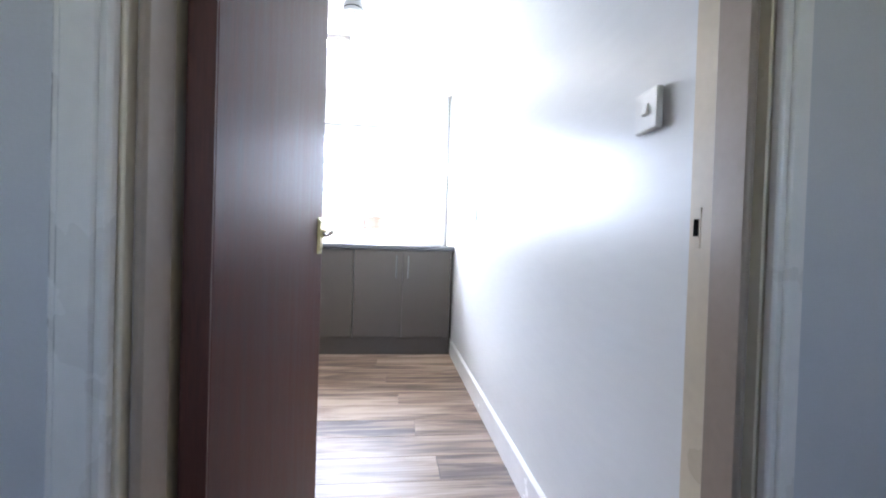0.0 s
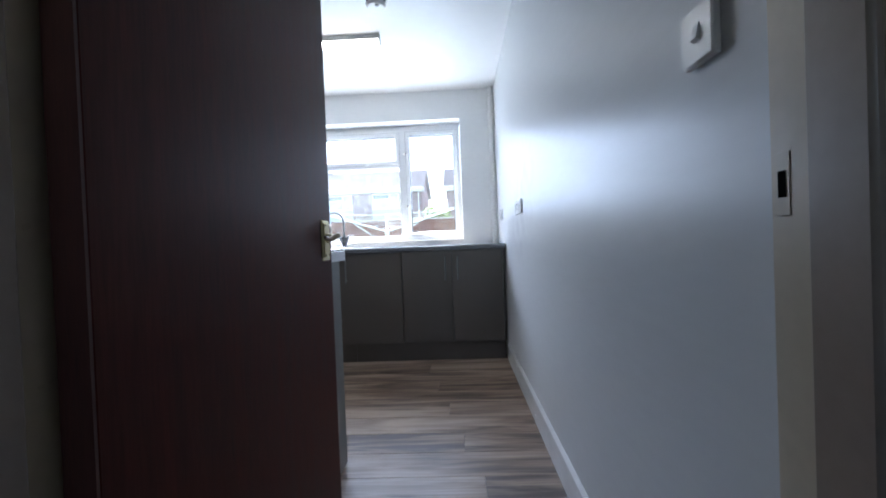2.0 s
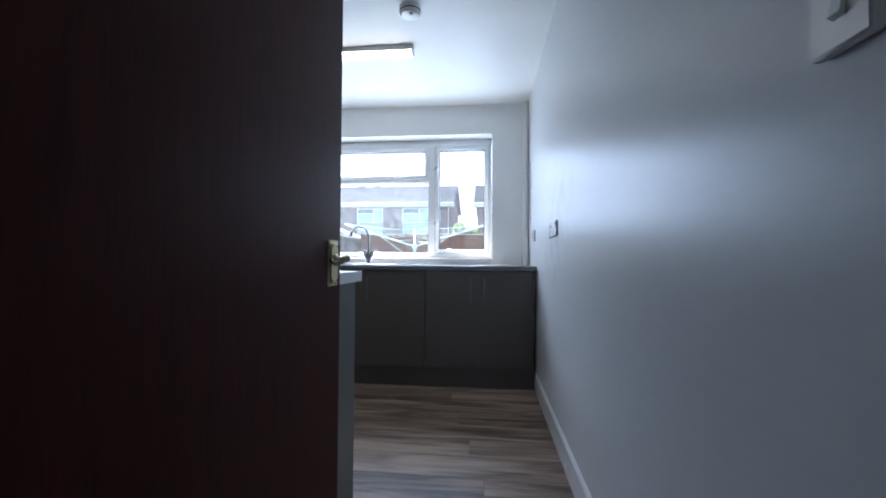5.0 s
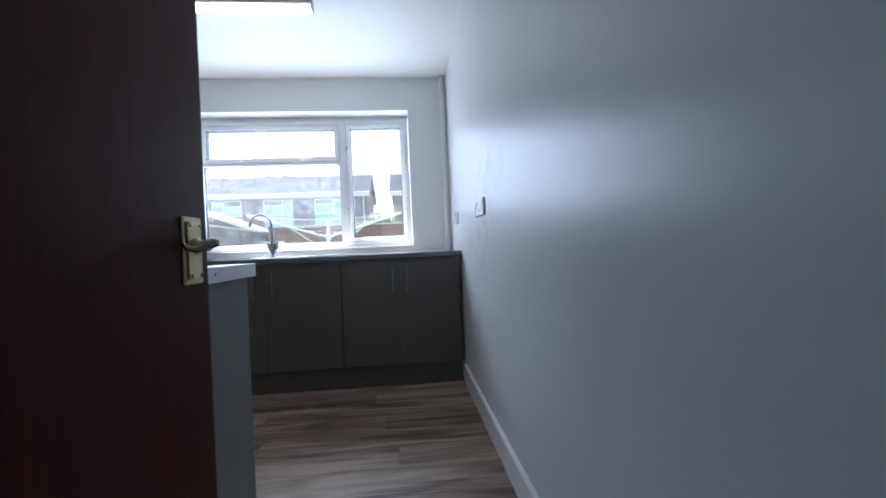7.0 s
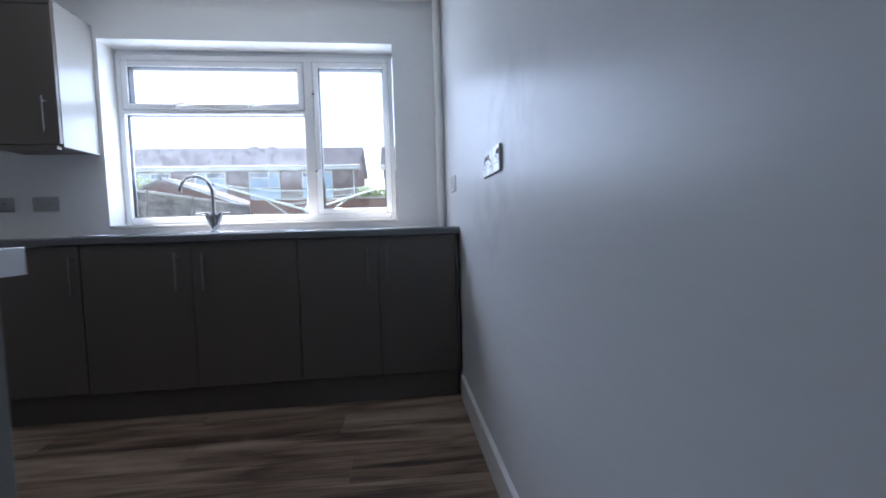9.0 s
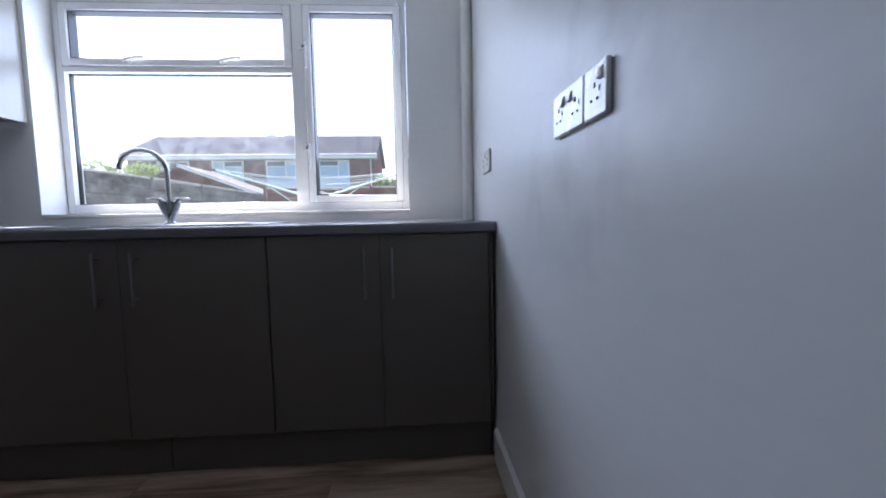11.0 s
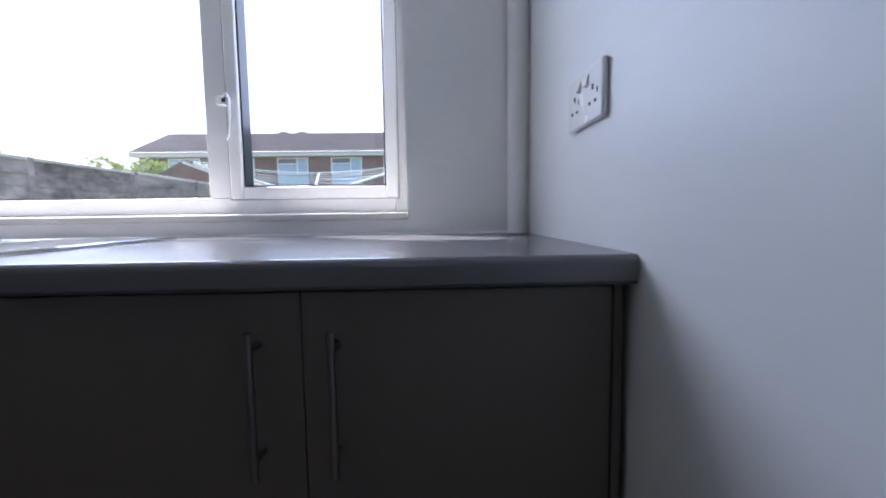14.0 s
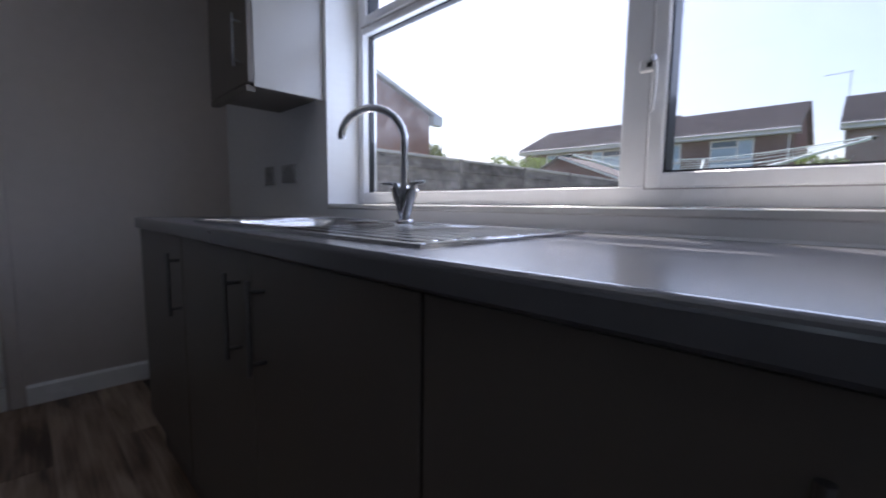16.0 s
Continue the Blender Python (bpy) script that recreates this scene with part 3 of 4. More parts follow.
window_handle(casement, -0.838, 1.80, True)

# pipe in the corner by the window
bm = tube(nb(), (-0.0295, -0.027, 0.911), (-0.0295, -0.027, CEIL - 0.001), 0.025, seg=20)
box(bm, -0.026, -0.0005, -0.034, -0.0005, 0.911, CEIL - 0.001)
solid("corner_pipe", bm, WALL, "white painted vertical pipe in the wall corner", "pipe")

# ---- sink wall: units, plinth, worktop ----
DY = -0.598   # front of the cabinet doors


def bar_handle(parent, x, z0, z1, y, way=-1):
    """A slim round bar on two posts, standing off a front that faces -y (way -1) or +y."""
    b2 = nb()
    yy = y + way * 0.030
    tube(b2, (x, yy, z0), (x, yy, z1), 0.005, seg=12)
    for z in (z0 + 0.022, z1 - 0.022):
        tube(b2, (x, y, z), (x, yy, z), 0.0045, seg=10)
    return part("handle", b2, STEEL, parent, "brushed steel bar handle")


def base_unit(x0, x1, fronts, label):
    """A carcass with its doors; fronts: (left, right, handle x or None)."""
    u = thing("base_cabinet", ((x0 + x1) / 2, -0.3, 0.15), label, "kitchen cabinet", "base cabinets under the sink worktop")
    part("side_panel", box(nb(), x0, x0 + 0.018, DY + 0.022, -0.02, 0.15, 0.871), CARCASS, u, smooth=False)
    part("side_panel", box(nb(), x1 - 0.018, x1, DY + 0.022, -0.02, 0.15, 0.871), CARCASS, u, smooth=False)
    part("bottom_panel", box(nb(), x0 + 0.018, x1 - 0.018, DY + 0.022, -0.02, 0.15, 0.168), CARCASS, u, smooth=False)
    part("back_panel", box(nb(), x0 + 0.018, x1 - 0.018, -0.03, -0.02, 0.168, 0.871), CARCASS, u, smooth=False)
    part("front_rail", box(nb(), x0 + 0.018, x1 - 0.018, DY + 0.022, DY + 0.12, 0.853, 0.871), CARCASS, u, smooth=False)
    for a, b, hx in fronts:
        d = part("door", box(nb(), a + 0.0010, b - 0.0010, DY, DY + 0.019, 0.153, 0.868, 0.0008), GREIGE, u)
        if hx is not None:
            bar_handle(d, hx, 0.642, 0.825, DY)
    return u


base_unit(-0.822, -0.026, [(-0.424, -0.028, -0.381), (-0.820, -0.424, -0.478)], "greige double-door base cabinet beside the long wall")
base_unit(-1.822, -0.824, [(-1.322, -0.824, -1.262), (-1.820, -1.322, -1.386)], "greige double-door sink cabinet with steel bar handles")
base_unit(-2.372, -1.824, [(-2.370, -1.824, -1.848)], "greige single-door base cabinet at the worktop's end")
solid("filler_strip", box(nb(), -0.0245, -0.012, DY + 0.004, DY + 0.022, 0.15, 0.871, 0.001), GREIGE, "greige filler strip between cabinet and wall", "filler panel")
kick = thing("plinth", (-1.19, -0.548, 0), "dark greige plinth under the sink wall cabinets", "plinth")
part("board", box(nb(), -1.2115, -0.018, -0.556, -0.540, 0.001, 0.149, 0.001), PLINTH, kick)
part("board", box(nb(), -2.372, -1.2130, -0.5565, -0.5405, 0.001, 0.149, 0.001), PLINTH, kick)
part("end_return", box(nb(), -2.372, -2.356, -0.5395, -0.02, 0.001, 0.149, 0.001), PLINTH, kick)

# worktop with the hole for the sink bowl
BX0, BX1, BY0, BY1 = -1.80, -1.43, -0.475, -0.145
def roll(y, z, r, k, n):
    a = math.pi / 2 * k / n
    return (y + r - r * math.cos(a), z - r + r * math.sin(a))


wt = thing("worktop", (-1.19, -0.3, 0.872), "slate-grey laminate worktop with a rolled front edge", "worktop")
bm = nb()
YF, YB, ZT, ZB = -0.612, -0.001, 0.910, 0.872
prof = [(YB, ZB), (YF + 0.004, ZB), (YF, ZB + 0.005)] + [roll(YF, ZT, 0.010, k, 5) for k in range(6)] + [(YB, ZT)]


def slab(bm, x0, x1, pr):
    extrude_poly(bm, [(x0, y, z) for y, z in pr], (x1 - x0, 0, 0))


slab(bm, BX1, -0.002, prof)
slab(bm, -2.379, BX0, prof)
front = [(BY0, ZB)] + prof[1:-1] + [(BY0, ZT)]
slab(bm, BX0, BX1, front)
box(bm, BX0, BX1, BY1, YB, ZB, ZT)
part("top", bm, WORKTOP, wt, smooth=False)
part("end_cap", box(nb(), -2.3815, -2.379, YF + 0.003, YB, ZB + 0.001, ZT - 0.001), PANEL, wt, smooth=False)
part("sealant_bead", extrude_poly(nb(), [(-2.379, -0.0005, 0.9102), (-2.379, -0.006, 0.9102), (-2.379, -0.0005, 0.916)], (2.35, 0, 0)), EDGE_WHITE, wt, "white sealant line", smooth=False)

# sink
SX0, SX1, SY0, SY1 = -1.890, -0.885, -0.545, -0.065
sink = thing("sink", (-1.39, -0.3, 0.911), "stainless steel inset sink with ribbed drainer", "sink")
bm = nb()
zt = 0.9135
box(bm, SX0, BX0 - 0.0, SY0, SY1, 0.9105, zt)
box(bm, BX0, BX1, SY0, BY0, 0.9105, zt)
box(bm, BX0, BX1, BY1, SY1, 0.9105, zt)
box(bm, BX1, SX1, SY0, SY1, 0.9105, zt)
part("deck", bm, SINK_STEEL, sink, smooth=False)
bm = nb()
r = 0.006
for x0, x1, y0, y1 in ((SX0, SX1, SY0, SY0 + 0.012), (SX0, SX1, SY1 - 0.012, SY1), (SX0, SX0 + 0.012, SY0 + 0.012, SY1 - 0.012), (SX1 - 0.012, SX1, SY0 + 0.012, SY1 - 0.012)):
    box(bm, x0, x1, y0, y1, zt - 0.001, zt + 0.0035, 0.0016)
part("rolled_rim", bm, SINK_STEEL, sink)
bm = nb()
zb = 0.735
rings = []
for inset, z in ((0.0, zt), (0.006, zt - 0.010), (0.012, 0.80), (0.022, zb + 0.012), (0.045, zb)):
    rad = 0.06 + inset * 0.2
    ring = []
    for cx, cy, a0 in ((BX1 - inset, BY1 - inset, 0), (BX0 + inset, BY1 - inset, 90), (BX0 + inset, BY0 + inset, 180), (BX1 - inset, BY0 + inset, 270)):
        sx = -1 if a0 in (0, 270) else 1
        sy = -1 if a0 in (0, 90) else 1
        for k in range(6):
            a = radians(a0 + 18 * k)
            ring.append(bm.verts.new((cx + sx * rad + rad * math.cos(a), cy + sy * rad + rad * math.sin(a), z)))
    rings.append(ring)
for a, b in zip(rings, rings[1:]):
    for k in range(len(a)):
        bm.faces.new((a[k], a[(k + 1) % len(a)], b[(k + 1) % len(a)], b[k]))
bm.faces.new(rings[-1])
part("bowl", bm, SINK_STEEL, sink)
part("waste", lathe(nb(), [(0.036, zb + 0.001), (0.036, zb + 0.003), (0.022, zb + 0.0035), (0.02, zb + 0.0015)], (-1.615, -0.31, 0), seg=24), CHROME, sink)
for k in range(10):
    y = -0.505 + k * 0.0425
    part("drainer_rib", box(nb(), -1.36 if k < 8 else -1.28, -0.905, y, y + 0.019, zt - 0.001, zt + 0.0035, 0.0025), SINK_STEEL, sink)

# mixer tap
tap = thing("mixer_tap", (-1.392, -0.142, 0.914), "chrome swan-neck mixer tap with two levers", "tap")
TX, TY = -1.392, -0.142
part("base_ring", lathe(nb(), [(0.028, 0.914), (0.028, 0.920), (0.024, 0.926), (0.019, 0.928)], (TX, TY, 0)), CHROME, tap)
b2 = nb()
sweep(b2, [(TX, TY, 0.926), (TX - 0.010, TY, 0.955), (TX - 0.026, TY, 0.995), (TX - 0.034, TY, 1.014)], [0.013, 0.015, 0.0175, 0.0175], 16)
sweep(b2, [(TX, TY, 0.926), (TX + 0.010, TY, 0.955), (TX + 0.026, TY, 0.995), (TX + 0.034, TY, 1.014)], [0.013, 0.015, 0.0175, 0.0175], 16)
tube(b2, (TX, TY, 0.935), (TX, TY, 1.02), 0.014, 0.017, seg=18)
part("body", b2, CHROME, tap)
pts = [(TX, TY, 1.012), (TX, TY, 1.08), (TX, TY, 1.145)]
R = 0.088
for k in range(1, 15):
    a = radians(180 * k / 14 * 0.95)
    run = R - R * math.cos(a)
    pts.append((TX - run * 0.67, TY - run * 0.743, 1.145 + R * math.sin(a)))
pts.append((pts[-1][0] + 0.001, pts[-1][1] + 0.001, pts[-1][2] - 0.012))
part("spout", sweep(nb(), pts, [0.0105] * len(pts), 16), CHROME, tap, "curved chrome spout")
for s in (-1, 1):
    lv = part("lever", tube(nb(), (TX + s * 0.034, TY, 1.013), (TX + s * 0.038, TY, 1.026), 0.012, 0.010, seg=16), CHROME, tap)
    part("blade", sweep(nb(), [(TX + s * 0.033, TY, 1.026), (TX + s * 0.055, TY - 0.004, 1.029), (TX + s * 0.092, TY - 0.010, 1.030)], [0.0065, 0.0055, 0.004], 10), CHROME, lv)


# ---- wall cabinets ----
wc = thing("wall_cabinet", (-2.28, -0.15, 1.395), "greige wall cabinet with one handle beside the window", "kitchen cabinet")
part("side_panel", box(nb(), -2.482, -2.464, -0.28, -0.001, 1.40, 2.145), GREIGE, wc, smooth=False)
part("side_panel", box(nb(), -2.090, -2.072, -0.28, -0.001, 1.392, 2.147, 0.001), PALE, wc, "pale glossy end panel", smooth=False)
part("top_panel", box(nb(), -2.464, -2.090, -0.28, -0.001, 2.127, 2.145), GREIGE, wc, smooth=False)
part("bottom_panel", box(nb(), -2.464, -2.090, -0.28, -0.001, 1.40, 1.418), GREIGE, wc, smooth=False)
d = part("door", box(nb(), -2.482, -2.074, -0.301, -0.282, 1.404, 2.119, 0.0012), GREIGE, wc)
bar_handle(d, -2.128, 1.462, 1.645, -0.301)
part("light_rail", box(nb(), -2.482, -2.091, -0.302, -0.270, 1.376, 1.399, 0.001), PLINTH, wc)
part("cornice", box(nb(), -2.484, -2.0735, -0.303, -0.283, 2.122, 2.149, 0.001), PLINTH, wc)

wc2 = thing("wall_cabinet", (-1.9, SOUTH + 0.17, 1.375), "grey wall cabinet over the short run near the door", "kitchen cabinet")
bm = nb()
box(bm, -2.9, -0.93, SOUTH + 0.001, SOUTH + 0.33, 1.375, 2.12, 0.001)
part("body", bm, PANEL, wc2, smooth=False)
for k in range(4):
    x0 = -2.9 + k * 0.4925
    d = part("door", box(nb(), x0 + 0.002, x0 + 0.4905, SOUTH + 0.332, SOUTH + 0.35, 1.38, 2.118, 0.001), GREIGE, wc2)
    bar_handle(d, x0 + (0.445 if k % 2 == 0 else 0.045), 1.44, 1.62, SOUTH + 0.35, 1)

# ---- the short run by the door ----
SF = -2.075
s_top = thing("worktop", (-2.0, -2.37, 0.872), "grey worktop whose cut end has a white strip", "worktop")
part("top", box(nb(), -3.19, -0.868, SOUTH + 0.002, SF, 0.872, 0.910, 0.003), WORKTOP, s_top)
strip = part("end_strip", box(nb(), -0.868, -0.864, SOUTH + 0.002, SF, 0.871, 0.911, 0.0008), EDGE_WHITE, s_top, "white edging strip with two screw caps")
for y in (-2.57, -2.36):
    part("screw_cap", lathe(nb(), [(0.0035, -0.864), (0.0035, -0.8630), (0.002, -0.8626)], (0, y, 0.893), "X", 14), CARCASS, strip)
s_unit = thing("base_cabinet", (-2.0, -2.37, 0), "base cabinet run with plain grey end panel", "kitchen cabinet")
part("end_panel", box(nb(), -0.902, -0.884, SOUTH + 0.002, SF - 0.022, 0.001, 0.871, 0.001), PANEL, s_unit, "plain grey end panel")
part("body", box(nb(), -3.15, -0.904, SOUTH + 0.002, SF - 0.045, 0.15, 0.870), CARCASS, s_unit, smooth=False)
part("plinth_board", box(nb(), -3.15, -0.904, SF - 0.105, SF - 0.090, 0.001, 0.148), PLINTH, s_unit, smooth=False)
for k in range(4):
    x0 = -3.15 + k * 0.5612
    d = part("door", box(nb(), x0 + 0.002, x0 + 0.559, SF - 0.043, SF - 0.024, 0.155, 0.862, 0.001), GREIGE, s_unit)
    bar_handle(d, x0 + (0.51 if k % 2 == 0 else 0.05), 0.64, 0.825, SF - 0.024, 1)


# ---- sockets and switches ----
def wall_plate(name, label, category, y0, y1, z0, z1, outlets, switches, group="", d=0.0105):
    """A plate on the long wall (faces -x), seen from the room; outlets and switches are y places of their middles."""
    p = thing(name, (0, (y0 + y1) / 2, z0), label, category, group)
    part("plate", box(nb(), -d, -0.0005, y0, y1, z0, z1, 0.003), PLASTIC, p)
    zc = z0 + 0.040
    for y in outlets:
        sk = part("outlet", box(nb(), -d - 0.0003, -d + 0.0005, y - 0.021, y + 0.021, zc - 0.026, zc + 0.024), PLASTIC, p)
        part("slot", box(nb(), -d - 0.0015, -d - 0.0005, y - 0.002, y + 0.002, zc + 0.006, zc + 0.014), DARK, sk, smooth=False)
        for s in (-1, 1):
            part("slot", box(nb(), -d - 0.0015, -d - 0.0005, y + s * 0.011 - 0.003, y + s * 0.011 + 0.003, zc - 0.014, zc - 0.010), DARK, sk, smooth=False)
        part("switch_mark", box(nb(), -d - 0.0015, -d - 0.0005, y - 0.0185, y - 0.0165, zc - 0.002, zc + 0.006), DARK, sk, smooth=False)
    for y, z, w, h in switches:
        b2 = extrude_poly(nb(), [(-d + 0.0005, y - w, z - h), (-d - 0.006, y - w, z - h * 0.7), (-d - 0.001, y - w, z + h), (-d + 0.0005, y - w, z + h)], (0, 2 * w, 0))
        part("rocker", b2, PLASTIC, p, smooth=False)
    return p


G = "white plates on the long wall"
wall_plate("double_socket", "white double switched socket at counter height", "socket", -1.402, -1.254, 1.085, 1.168, [-1.286, -1.368], [(-1.308, 1.146, 0.005, 0.010), (-1.346, 1.146, 0.005, 0.010)], G)
wall_plate("single_socket", "white single switched socket beside the double one", "socket", -1.488, -1.405, 1.085, 1.168, [-1.448], [(-1.470, 1.148, 0.005, 0.010)], G)
wall_plate("double_socket", "white double switched socket near the window corner", "socket", -0.512, -0.366, 1.101, 1.186, [-0.402, -0.478], [(-0.424, 1.166, 0.005, 0.010), (-0.456, 1.166, 0.005, 0.010)], G)
wall_plate("light_switch", "white single rocker light switch by the door", "light switch", -3.279, -3.203, 1.177, 1.260, [], [(-3.243, 1.220, 0.0075, 0.013)], G, 0.015)


def north_plate(name, label, x0, x1, z0, z1, slots):
    p = thing(name, ((x0 + x1) / 2, 0, z0), label, "socket", "grey plates on the sink wall")
    part("plate", box(nb(), x0, x1, -0.0105, -0.0005, z0, z1, 0.003, 2), GREYPLATE, p)
    for x in slots:
        part("slot", box(nb(), x - 0.002, x + 0.002, -0.0115, -0.0103, z0 + 0.045, z0 + 0.054), DARK, p, smooth=False)
        part("rocker", box(nb(), x + 0.014, x + 0.024, -0.014, -0.0103, z0 + 0.055, z0 + 0.074, 0.001), GREYPLATE, p)


north_plate("single_socket", "satin grey single switched outlet under the wall cabinet", -2.650, -2.564, 1.065, 1.151, [-2.610])
north_plate("double_socket", "satin grey double switched socket under the wall cabinet", -2.460, -2.322, 1.065, 1.151, [-2.430, -2.365])

# ---- ceiling fittings ----
lamp = thing("batten_light", (-1.45, -1.06, CEIL), "long white batten ceiling light with bright diffuser", "ceiling light")
part("body", box(nb(), -2.05, -0.842, -1.095, -1.03, CEIL - 0.034, CEIL - 0.0005, 0.004), LAMP_BODY, lamp)
b2 = extrude_poly(nb(), [(-2.042, -1.090, CEIL - 0.034), (-2.042, -1.092, CEIL - 0.052), (-2.042, -1.082, CEIL - 0.062), (-2.042, -1.043, CEIL - 0.062), (-2.042, -1.033, CEIL - 0.052), (-2.042, -1.035, CEIL - 0.034)], (1.192, 0, 0))
part("diffuser", b2, DIFFUSER, lamp, "opal white diffuser")
for x0, x1 in ((-2.050, -2.042), (-0.850, -0.842)):
    part("end_cap", box(nb(), x0, x1, -1.095, -1.03, CEIL - 0.064, CEIL - 0.034, 0.002), LAMP_BODY, lamp)

smoke = thing("smoke_alarm", (-0.79, -1.47, CEIL), "round white smoke alarm on the ceiling", "smoke alarm")
part("base", lathe(nb(), [(0.060, CEIL - 0.012), (0.062, CEIL - 0.0005)], (-0.79, -1.47, 0)), PLASTIC, smoke)
part("cover", lathe(nb(), [(0.020, CEIL - 0.046), (0.048, CEIL - 0.043), (0.056, CEIL - 0.034), (0.058, CEIL - 0.012)], (-0.79, -1.47, 0)), PLASTIC, smoke)
part("grille", lathe(nb(), [(0.0590, CEIL - 0.024), (0.0590, CEIL - 0.019)], (-0.79, -1.47, 0)), DARK, smoke)
part("test_button", lathe(nb(), [(0.010, CEIL - 0.0490), (0.012, CEIL - 0.045)], (-0.78, -1.495, 0), seg=20), CARCASS, smoke)

# ---- outdoors ----
GZ = -0.12
solid("ground", box(nb(), -400, 400, 0.25, 900, GZ - 0.5, GZ), GRASS, "rough green garden ground", "ground", kind="structure", smooth=False)
solid("ground_under_house", box(nb(), -400, 400, -400, 0.25, GZ - 0.52, GZ - 0.02), GRASS, "ground round the house", "ground", kind="structure", smooth=False)


def gable_house(name, label, x0, x1, y0, y1, eave, ridge, wall_mat, bays, group, flipped=()):
    """A terrace with its long side to the garden: storeys of windows, fascia, gutter and tiled slopes."""
    h = thing(name, ((x0 + x1) / 2, (y0 + y1) / 2, GZ), label, "house", group)
    ym = (y0 + y1) / 2
    b2 = nb()
    extrude_poly(b2, [(x0, y0 + 0.1, GZ), (x0, y1 - 0.1, GZ), (x0, y1 - 0.1, eave), (x0, ym, ridge - 0.25), (x0, y0 + 0.1, eave)], (x1 - x0, 0, 0))
    part("wall", b2, wall_mat, h, smooth=False)
    for s, ya in ((1, y0 - 0.35), (-1, y1 + 0.35)):
        b2 = nb()
        n = 13
        for k in range(n):
            f0, f1 = k / n, (k + 1) / n + 0.01
            ya0, ya1 = ya + (ym - ya) * f0, ya + (ym - ya) * f1
            z0, z1 = eave + (ridge - eave) * f0, eave + (ridge - eave) * f1
            extrude_poly(b2, [(x0 - 0.25, ya0, z0), (x0 - 0.25, ya0, z0 + 0.17), (x0 - 0.25, ya1, z1 + 0.03), (x0 - 0.25, ya1, z1)], (x1 - x0 + 0.5, 0, 0))
        part("roof", b2, ROOFTILE, h, smooth=False)
    part("fascia", box(nb(), x0 - 0.25, x1 + 0.25, y0 - 0.42, y0 - 0.36, eave - 0.24, eave + 0.04), FASCIA, h, smooth=False)
    part("soffit", box(nb(), x0 - 0.25, x1 + 0.25, y0 - 0.36, y0 + 0.1, eave - 0.24, eave - 0.20), FASCIA, h, smooth=False)
    part("gutter", tube(nb(), (x0 - 0.25, y0 - 0.47, eave - 0.02), (x1 + 0.25, y0 - 0.47, eave - 0.02), 0.05, seg=8), FASCIA, h)
    part("downpipe", tube(nb(), (x1 - 0.2, y0 + 0.02, GZ), (x1 - 0.2, y0 + 0.02, eave - 0.2), 0.035, seg=8), FASCIA, h)
    for bay, (a, b) in enumerate(bays):
        flip = bay in flipped
        for z0, z1 in ((eave - 1.40, eave - 0.30), (GZ + 0.9, GZ + 2.15)):
            w = b - a
            split = a + w * (0.36 if flip else 0.62)
            (l0, l1), (s0, s1) = ((split + 0.08, b - 0.08), (a + 0.08, split)) if flip else ((a + 0.08, split), (split + 0.08, b - 0.08))
            wf = nb()
            box(wf, a, b, y0 - 0.02, y0 + 0.10, z0, z0 + 0.08)
            box(wf, a, b, y0 - 0.02, y0 + 0.10, z1 - 0.08, z1)
            for x in (a, split, b - 0.08):
                box(wf, x, x + 0.08, y0 - 0.02, y0 + 0.10, z0 + 0.08, z1 - 0.08)
            box(wf, l0, l1, y0 - 0.02, y0 + 0.10, z1 - 0.44, z1 - 0.36)
            wo = part("window", wf, FASCIA, h, "white framed window", smooth=False)
            part("pane", box(nb(), l0, l1, y0 + 0.03, y0 + 0.07, z1 - 0.36, z1 - 0.08), FARGLASS, wo, smooth=False)
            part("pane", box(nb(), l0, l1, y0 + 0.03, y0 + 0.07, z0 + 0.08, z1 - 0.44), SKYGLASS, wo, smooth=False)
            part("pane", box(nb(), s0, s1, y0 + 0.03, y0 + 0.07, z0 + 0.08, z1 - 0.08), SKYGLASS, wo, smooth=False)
        part("cladding", box(nb(), a, b, y0 + 0.06, y0 + 0.098, GZ + 2.2, eave - 1.42), RENDER_BLUE, h, "pale blue cladding panel", smooth=False)
    return h


HG = "terraced houses across the gardens"
ha = gable_house("terraced_house", "two-storey brown-brick terrace with pale blue panels", -18.4, -2.85, 26, 34, 4.95, 6.85, BRICK, [(-16.55, -14.6), (-13.17, -11.22), (-9.79, -7.85), (-6.41, -4.45)], HG, (0, 1))
for x in (-10.9, -9.6):
    part("ridge_vent", box(nb(), x, x + 0.6, 29.8, 30.2, 6.85, 7.02, 0.03), ROOFTILE, ha)
hb = gable_house("terraced_house", "dark brick terrace end with television aerial", -1.0, 14, 26, 34, 4.9, 6.85, BRICK, [(0.6, 2.5), (4.0, 5.9), (7.4, 9.3)], HG)
b2 = nb()
tube(b2, (-1.15, 29.8, 6.3), (-1.15, 29.8, 8.2), 0.025, seg=6)
tube(b2, (-2.2, 29.8, 8.1), (-1.1, 29.8, 8.15), 0.02, seg=6)
for k in range(6):
    tube(b2, (-2.1 + k * 0.17, 29.6, 8.1), (-2.1 + k * 0.17, 30.0, 8.1), 0.012, seg=5)
part("aerial", b2, GALV, hb)

# brick house beyond the fence, its gable to the gardens
hc = thing("brick_house", (-19, 6.6, GZ), "red-brick house gable rising behind the fence", "house")
part("wall", extrude_poly(nb(), [(-14.5, 0.6, GZ), (-14.5, 12.4, GZ), (-14.5, 12.4, 5.0), (-14.5, 6.5, 7.1), (-14.5, 0.6, 5.0)], (-9, 0, 0)), REDBRICK, hc, smooth=False)
